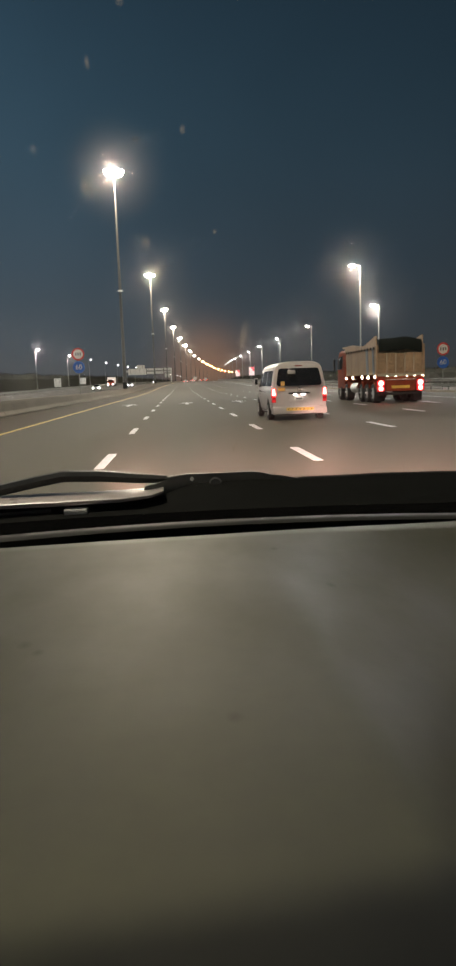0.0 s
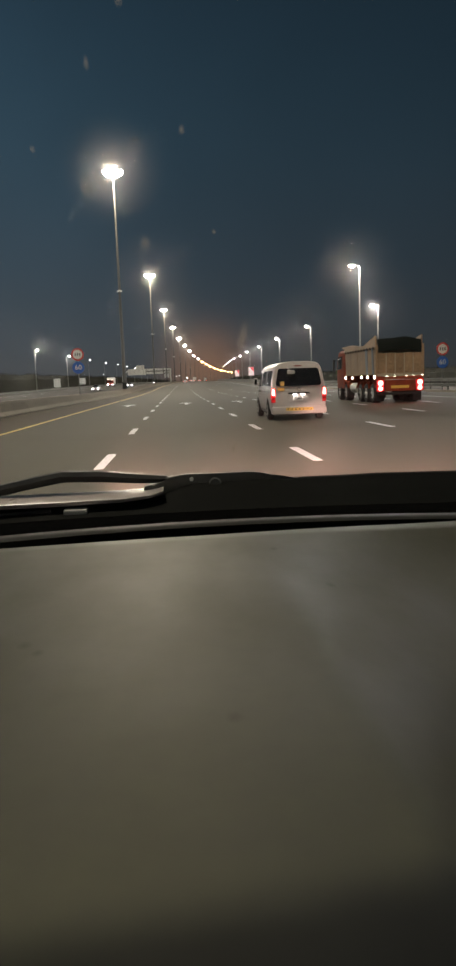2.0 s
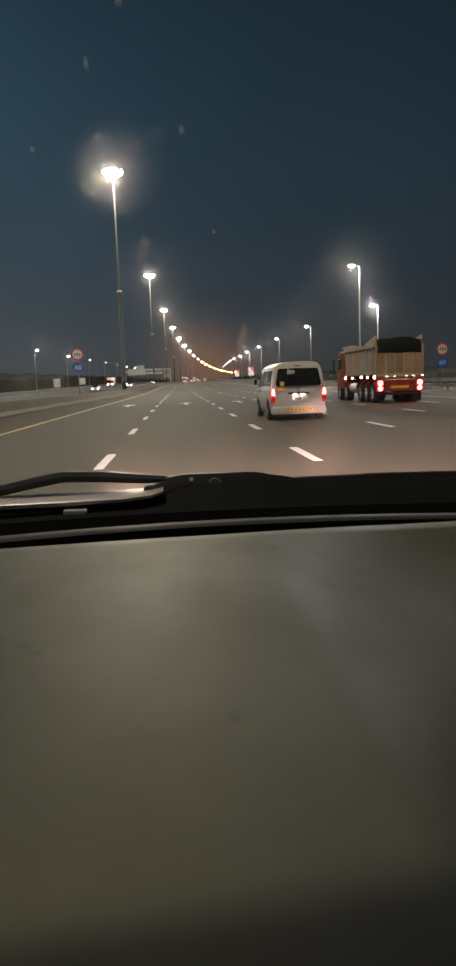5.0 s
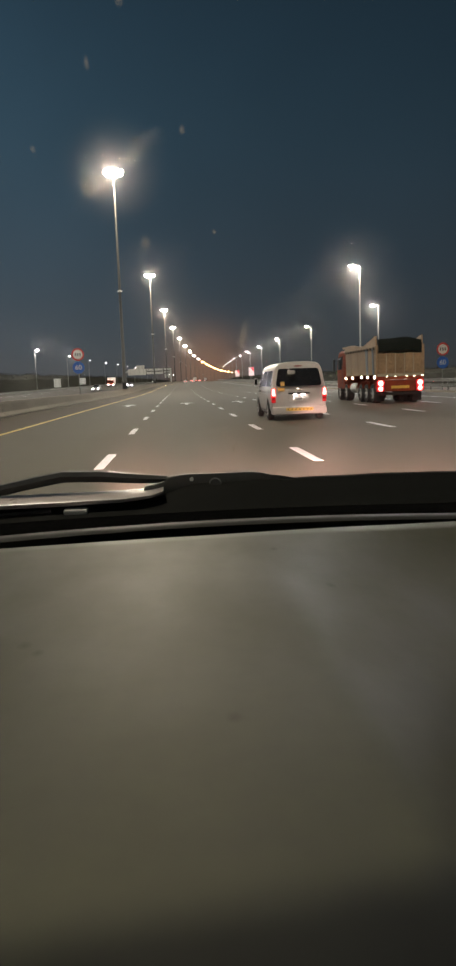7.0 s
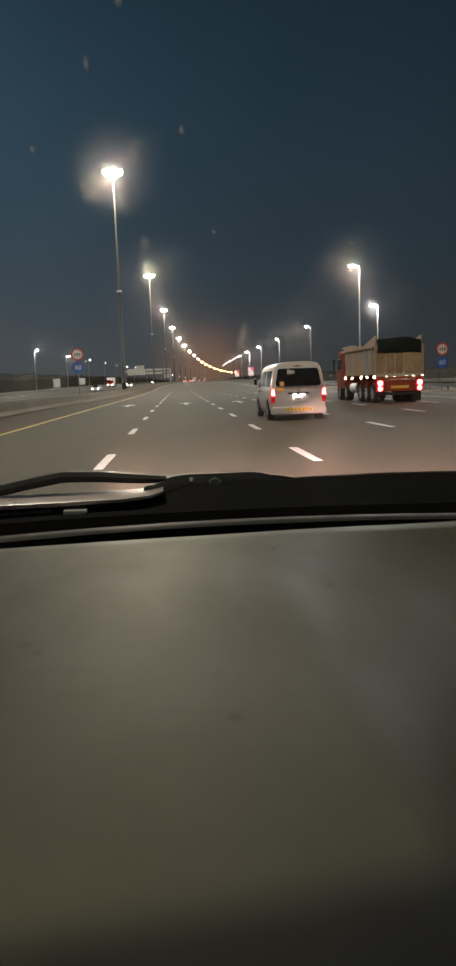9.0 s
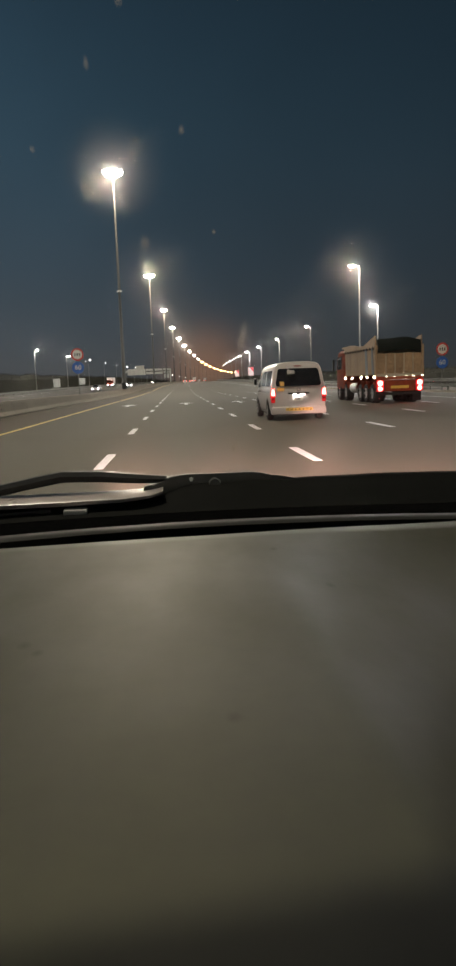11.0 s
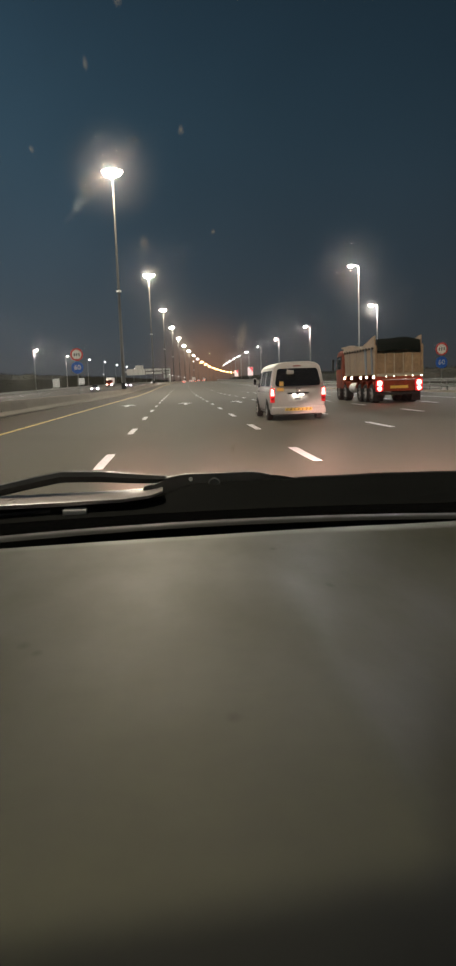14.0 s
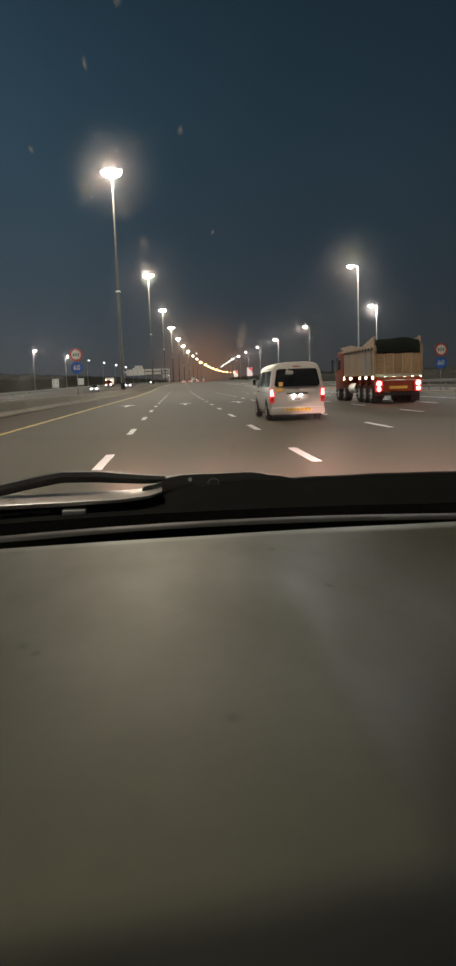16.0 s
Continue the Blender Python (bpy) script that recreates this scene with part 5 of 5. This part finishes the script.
def own_car():
    t = thing("passenger_car", pose(0, 0, 0), "dark car in its lane with a plain grey dashboard", "car")
    # dashboard: a broad grained top with one soft fold along the car
    bm = bmesh.new()
    xs = np.concatenate([np.linspace(CX - 0.80, 0.05, 22), np.linspace(0.062, 0.118, 9), np.linspace(0.13, CX + 0.80, 30)])

    def dash_z(x, y):
        z = DASH_Z + 0.0015 * noise.noise(Vector((x * 5, y * 5, 0)))
        q = x - 0.09
        fold = 0.5 * (q + math.sqrt(q * q + 0.00004))
        return z - 0.60 * min(fold, 0.19) * min(1.0, max(0.0, (0.78 - y) / 0.72))

    def far_edge(x):
        return 0.771 + 0.062 * x - 0.060 * x * x

    rows = []
    ys = list(np.linspace(0, 1, 36))
    for x in xs:
        col = []
        y1 = far_edge(max(-0.5, min(0.8, x)))
        y0 = -0.04
        for s in ys:
            y = y0 + (y1 - y0) * s
            col.append(bm.verts.new((x, y, dash_z(x, y))))
        # rolled far lip and its drop
        for dy, dz in ((0.004, -0.002), (0.007, -0.007), (0.008, -0.03)):
            col.append(bm.verts.new((x, y1 + dy, dash_z(x, y1) + dz)))
        # rounded near edge down to the knees
        near = [bm.verts.new((x, y0 - dy, dash_z(x, y0) - dz)) for dy, dz in ((0.03, 0.008), (0.05, 0.03), (0.055, 0.32))]
        rows.append(near[::-1] + col)
    for a, b in zip(rows, rows[1:]):
        for i in range(len(a) - 1):
            bm.faces.new((a[i], b[i], b[i + 1], a[i + 1]))
    dash = part("dashboard", bm, M_DASH, t, "plain grained grey dashboard top", smooth=True)
    # a few dull stains
    for x, y, r in STAINS:
        bm = bmesh.new()
        n = 16
        bm.faces.new([bm.verts.new((x + (r + 0.2 * r * math.sin(3 * a + x * 90)) * math.cos(a), y + 1.6 * r * math.sin(a), dash_z(x + r * math.cos(a), y + 1.6 * r * math.sin(a)) + 0.0006)) for a in [2 * math.pi * k / n for k in range(n)]])
        part("stain", bm, M_STAIN, dash, "dull dark stain")

    # defroster gap and the grey strip behind it
    def strip(name, y_off, width, z0, z1, mat, k, lin=0.062, label=""):
        bm = bmesh.new()
        rings = []
        for x in np.linspace(CX - 0.78, CX + 0.78, 40):
            xx = max(-0.6, min(0.9, x))
            y = y_off + lin * xx - k * xx * xx
            rings.append([(x, y, z0), (x, y, z1 - 0.002), (x, y + 0.003, z1), (x, y + width - 0.003, z1), (x, y + width, z1 - 0.002), (x, y + width, z0)])
        loft(bm, rings)
        return part(name, bm, mat, t, label, smooth=True)

    # the slot is a solid strip; its shade is painted in as black
    strip("defroster_slot", 0.780, 0.075, DASH_Z - 0.05, DASH_Z - 0.018, M_FRIT, 0.06, label="defroster slot, its shade given as a black strip")
    strip("demister_strip", 0.853, 0.033, DASH_Z - 0.05, DASH_Z - 0.005, M_DASH_TRIM, 0.41, 0.062, label="thin grey strip at the foot of the glass")
    strip("glass_border", 0.888, 0.16, DASH_Z - 0.06, DASH_Z - 0.022, M_FRIT, 0.25, 0.03, label="black painted border of the windscreen")

    # cowl below the windscreen, with a moulded rim
    bm = bmesh.new()
    rings = []
    for i, x in enumerate(np.linspace(CX - 0.82, CX + 0.82, 60)):
        w = 0.0005 * math.sin(x * 23) + 0.0003 * math.sin(x * 61)
        q = x - CX + 0.2
        drop = 0.010 * q * q / 0.36
        low = min(1.0, max(0.0, (0.03 - x) / 0.09))
        drop += 0.021 * low * low * (3 - 2 * low)
        top = 1.180 - drop + w
        rings.append([(x, 1.045, 1.10), (x, 1.05, 1.143 - drop), (x, 1.09, 1.158 - drop), (x, 1.135, top - 0.003), (x, 1.15, top), (x, 1.17, top - 0.003), (x, 1.22, 1.13), (x, 1.26, 1.06)])
    loft(bm, rings)
    cowl = part("cowl", bm, M_COWL, t, "black moulded cowl panel", smooth=True)

    # wiper: a broad arm head with its nut cap, a bent arm and the blade below
    w = new("wiper")
    w.parent = t
    w["label"] = "satin black windscreen wiper at rest"
    head = [(-0.066, 1.1580), (-0.058, 1.1495), (-0.045, 1.1440), (0.080, 1.1476), (0.178, 1.1512), (0.190, 1.1560), (0.2107, 1.1755), (0.190, 1.1795), (0.163, 1.1825), (0.152, 1.1860),
            (0.138, 1.1900), (0.118, 1.1925), (0.082, 1.1922), (0.010, 1.1930), (-0.0224, 1.1900), (-0.0228, 1.1814), (-0.045, 1.1795), (-0.0585, 1.1758)]
    bm = bmesh.new()
    slab(bm, head, 0.012, Matrix.Translation((0, 1.142, 0)), 0.003)
    hd = part("arm_head", bm, M_WIPER_HEAD, w, "dark grey pressed arm head", smooth=True)
    bm = bmesh.new()
    tube(bm, (0.0576, 1.143, 1.1757), (0.0576, 1.132, 1.1757), 0.0105, 0.009, 18)
    part("nut_cap", bm, M_WIPER_HEAD, hd, smooth=True)
    bm = bmesh.new()
    tube(bm, (0.0191, 1.143, 1.1846), (0.0191, 1.139, 1.1846), 0.0035, 0.003, 10)
    part("rivet", bm, M_WIPER_CAP, hd, smooth=True)
    bm = bmesh.new()
    mids = [(-0.435, 1.160, 0.007), (-0.40, 1.166, 0.009), (-0.293, 1.180, 0.0085), (-0.243, 1.1895, 0.0085), (-0.192, 1.198, 0.0085), (-0.132, 1.196, 0.0085), (-0.072, 1.190, 0.0075), (-0.020, 1.186, 0.006)]
    loft(bm, [[(x, 1.150, z - r * 1.25), (x, 1.143, z), (x, 1.146, z + r * 0.8), (x, 1.152, z + r), (x, 1.162, z + r * 0.6), (x, 1.162, z - r * 0.7)] for x, z, r in mids])
    part("arm", bm, M_WIPER, w, smooth=True)
    bm = bmesh.new()
    mids = [(-0.44, 1.1525, 0.005), (-0.41, 1.1545, 0.0075), (-0.295, 1.161, 0.0085), (-0.195, 1.1615, 0.0085), (-0.094, 1.163, 0.0075), (-0.050, 1.166, 0.006), (-0.028, 1.172, 0.0035)]
    loft(bm, [[(x, 1.160, z - r), (x, 1.116, z - r), (x, 1.113, z - r * 0.2), (x, 1.118, z + r * 0.25), (x, 1.158, z + r * 0.85), (x, 1.162, z + r * 0.5)] for x, z, r in mids])
    part("blade", bm, M_BLADE, w, smooth=True)
    bm = bmesh.new()
    box(bm, -0.188, -0.150, 1.108, 1.128, 1.1385, 1.1485, 0.003)
    part("blade_clip", bm, M_CLIP, w, "pale grey blade clip")
    bm = bmesh.new()
    tube(bm, (-0.43, 1.120, 1.137), (-0.21, 1.120, 1.146), 0.003, 0.003, 6)
    part("rubber_lip", bm, M_RUBBER, w)

    # bonnet
    bm = bmesh.new()
    rings = []
    for y, z, hw in ((1.24, 1.04, 0.80), (1.6, 1.03, 0.80), (2.1, 0.985, 0.79), (2.5, 0.90, 0.76), (2.62, 0.80, 0.72)):
        rings.append([(CX + hw * u, y, z - 0.05 * u * u - (0.03 if abs(u) > 0.95 else 0)) for u in np.linspace(-1, 1, 13)] + [(CX + hw * u, y, z - 0.05 * u * u - 0.06) for u in np.linspace(1, -1, 13)])
    loft(bm, rings)
    part("bonnet", bm, M_BODY, t, smooth=True)
    bm = bmesh.new()
    loft(bm, [[(CX + x * 0.88, 2.72 - 0.22 * abs(x) ** 3 + dy, z) for x in np.linspace(-1, 1, 11)] + [(CX + x * 0.88, 2.50 - 0.22 * abs(x) ** 3, z) for x in np.linspace(1, -1, 11)]
              for dy, z in ((-0.06, 0.26), (0.0, 0.34), (0.0, 0.56), (-0.03, 0.66), (-0.12, 0.78))])
    fb = part("front_bumper", bm, M_BODY, t, smooth=True)
    bm = bmesh.new()
    box(bm, CX - 0.5, CX + 0.5, 2.70, 2.735, 0.38, 0.52, 0.01)
    part("grille", bm, M_TRIM, fb)

    def flank(y_from, y_to, z_top):
        """The outline of a body side between two stations, arched over the wheels."""
        pts = [(y_from, 0.30)]
        for wy in (-1.45, 1.75):
            if y_from < wy < y_to:
                pts += [(wy - 0.40 * math.cos(math.pi * k / 10), 0.30 + 0.44 * math.sin(math.pi * k / 10)) for k in range(11)]
        return pts + [(y_to, 0.30)] + z_top

    for s in (-1, 1):
        for nm, y0, y1, top in (("front_wing", 1.02, 2.55, [(2.55, 0.70), (2.3, 0.90), (1.6, 0.99), (1.02, 1.03)]), ("front_door", -0.35, 1.0, [(1.0, 1.03), (-0.35, 1.05)]),
                                ("rear_door", -1.0, -0.37, [(-0.37, 1.05), (-1.0, 1.06)]), ("rear_wing", -2.15, -1.02, [(-1.02, 1.06), (-1.9, 1.08), (-2.15, 0.95)])):
            bm = bmesh.new()
            slab(bm, flank(y0, y1, top), 0.045, pose(CX + s * 0.90 + 0.022, 0, 0, 0, 0, 90), 0.008)
            part(nm, bm, M_BODY, t)
        bm = bmesh.new()
        box(bm, CX + s * 0.66 - 0.17, CX + s * 0.66 + 0.17, 2.44, 2.60, 0.62, 0.78, 0.03)
        part("headlamp", bm, M_HEAD, t, "lit headlamp")
        bm = bmesh.new()
        slab(bm, [(-1.75, 0.01), (0.80, 0.0), (0.05, 0.50), (-1.35, 0.50)], 0.006, pose(CX + s * 0.87, 0, 1.07, 0, -s * 22.0, 0) @ pose(0, 0, 0, 0, 0, 90))
        sw = part("side_window", bm, M_PANE, t)
        sw.visible_shadow = False
        bm = bmesh.new()
        tube(bm, (CX + s * 0.86, 1.02, 1.08), (CX + s * 0.66, 0.0, 1.63), 0.045, 0.05, 10)
        part("front_pillar", bm, M_LINER, t, smooth=True)
        bm = bmesh.new()
        tube(bm, (CX + s * 0.86, -2.0, 1.05), (CX + s * 0.66, -1.62, 1.61), 0.08, 0.07, 10)
        part("rear_pillar", bm, M_LINER, t, smooth=True)
        for y in (-1.45, 1.75):
            wheel(t, CX + s * 0.80, y, 0.33, 0.2, s)
    # unseen roof, its front edge drawn forward to shade the near dashboard
    bm = bmesh.new()
    rings = []
    for y, z, thick in ((0.265, 1.522, 0.012), (0.20, 1.556, 0.03), (0.02, 1.625, 0.04), (-0.3, 1.665, 0.04), (-0.9, 1.69, 0.04), (-1.7, 1.64, 0.04)):
        rings.append([(CX + 0.70 * u, y - (0.05 * u * u if y > 0.1 else 0), z - 0.05 * u * u * (0.3 if y > 0.1 else 1)) for u in np.linspace(-1, 1, 11)] + [(CX + 0.70 * u, y - (0.05 * u * u if y > 0.1 else 0), z - 0.05 * u * u * (0.3 if y > 0.1 else 1) - thick) for u in np.linspace(1, -1, 11)])
    loft(bm, rings)
    part("roof", bm, M_LINER, t, smooth=True)
    bm = bmesh.new()
    box(bm, CX - 0.86, CX + 0.86, -2.0, 1.2, 0.25, 0.34, 0.02)
    part("floor_pan", bm, M_LINER, t)
    bm = bmesh.new()
    loft(bm, [[(CX - w, y, z), (CX + w, y, z), (CX + w, y + 0.06, z), (CX - w, y + 0.06, z)] for w, y, z in ((0.86, -2.15, 0.28), (0.88, -2.18, 0.6), (0.87, -2.12, 0.98), (0.70, -1.72, 1.60))])
    part("tailgate", bm, M_LINER, t)
    # windscreen, gently bowed
    bm = bmesh.new()
    g = []
    for j in range(9):
        v = 0.775 * j / 8
        row = []
        for i in range(17):
            u = -1 + i / 8
            hw = 0.82 - 0.16 * v
            row.append(bm.verts.new((CX + hw * u, 1.06 - 1.03 * v - 0.07 * u * u * (1 - 0.4 * v), 1.135 + 0.475 * v + 0.02 * math.sin(math.pi * v))))
        g.append(row)
    for j in range(8):
        for i in range(16):
            bm.faces.new((g[j][i], g[j][i + 1], g[j + 1][i + 1], g[j + 1][i]))
    ws = part("windscreen", bm, M_GLASS, t, "clear raked windscreen with dried dust smudges", smooth=True)
    ws.visible_shadow = False
    return t, ws


car_body, windscreen = own_car()


def smudge(x, z_rel, w, h):
    """A dried smudge on the inside of the glass."""
    bm = bmesh.new()
    n = 12
    ring = [bm.verts.new((w * (0.8 + 0.2 * math.sin(3 * a + x * 40)) * math.cos(a), h * (0.85 + 0.15 * math.cos(2 * a)) * math.sin(a), 0)) for a in [2 * math.pi * i / n for i in range(n)]]
    bm.faces.new(ring)
    o = part("smudge", bm, M_SMUDGE, windscreen)
    v = z_rel
    y, z = 1.06 - 1.03 * v, 1.135 + 0.475 * v + 0.02 * math.sin(math.pi * v)
    u = (x - CX) / (0.82 - 0.16 * v)
    o.matrix_basis = Matrix.Translation((x, y - 0.07 * u * u * (1 - 0.4 * v) - 0.006, z - 0.008)) @ pose(0, 0, 0, -26, 0, 0)
    o.visible_shadow = False


for x, v, w, h in ((-0.041, 0.627, 0.0045, 0.014), (-0.014, 0.584, 0.0035, 0.012), (0.053, 0.478, 0.0045, 0.040), (0.0263, 0.5935, 0.0016, 0.004), (0.0082, 0.6635, 0.0018, 0.005),
                   (-0.063, 0.6505, 0.0016, 0.004), (-0.0151, 0.7225, 0.0022, 0.006), (0.0605, 0.2645, 0.004, 0.030), (-0.0144, 0.6575, 0.003, 0.003), (-0.031, 0.6955, 0.0012, 0.006)):
    smudge(x, v, w, h)
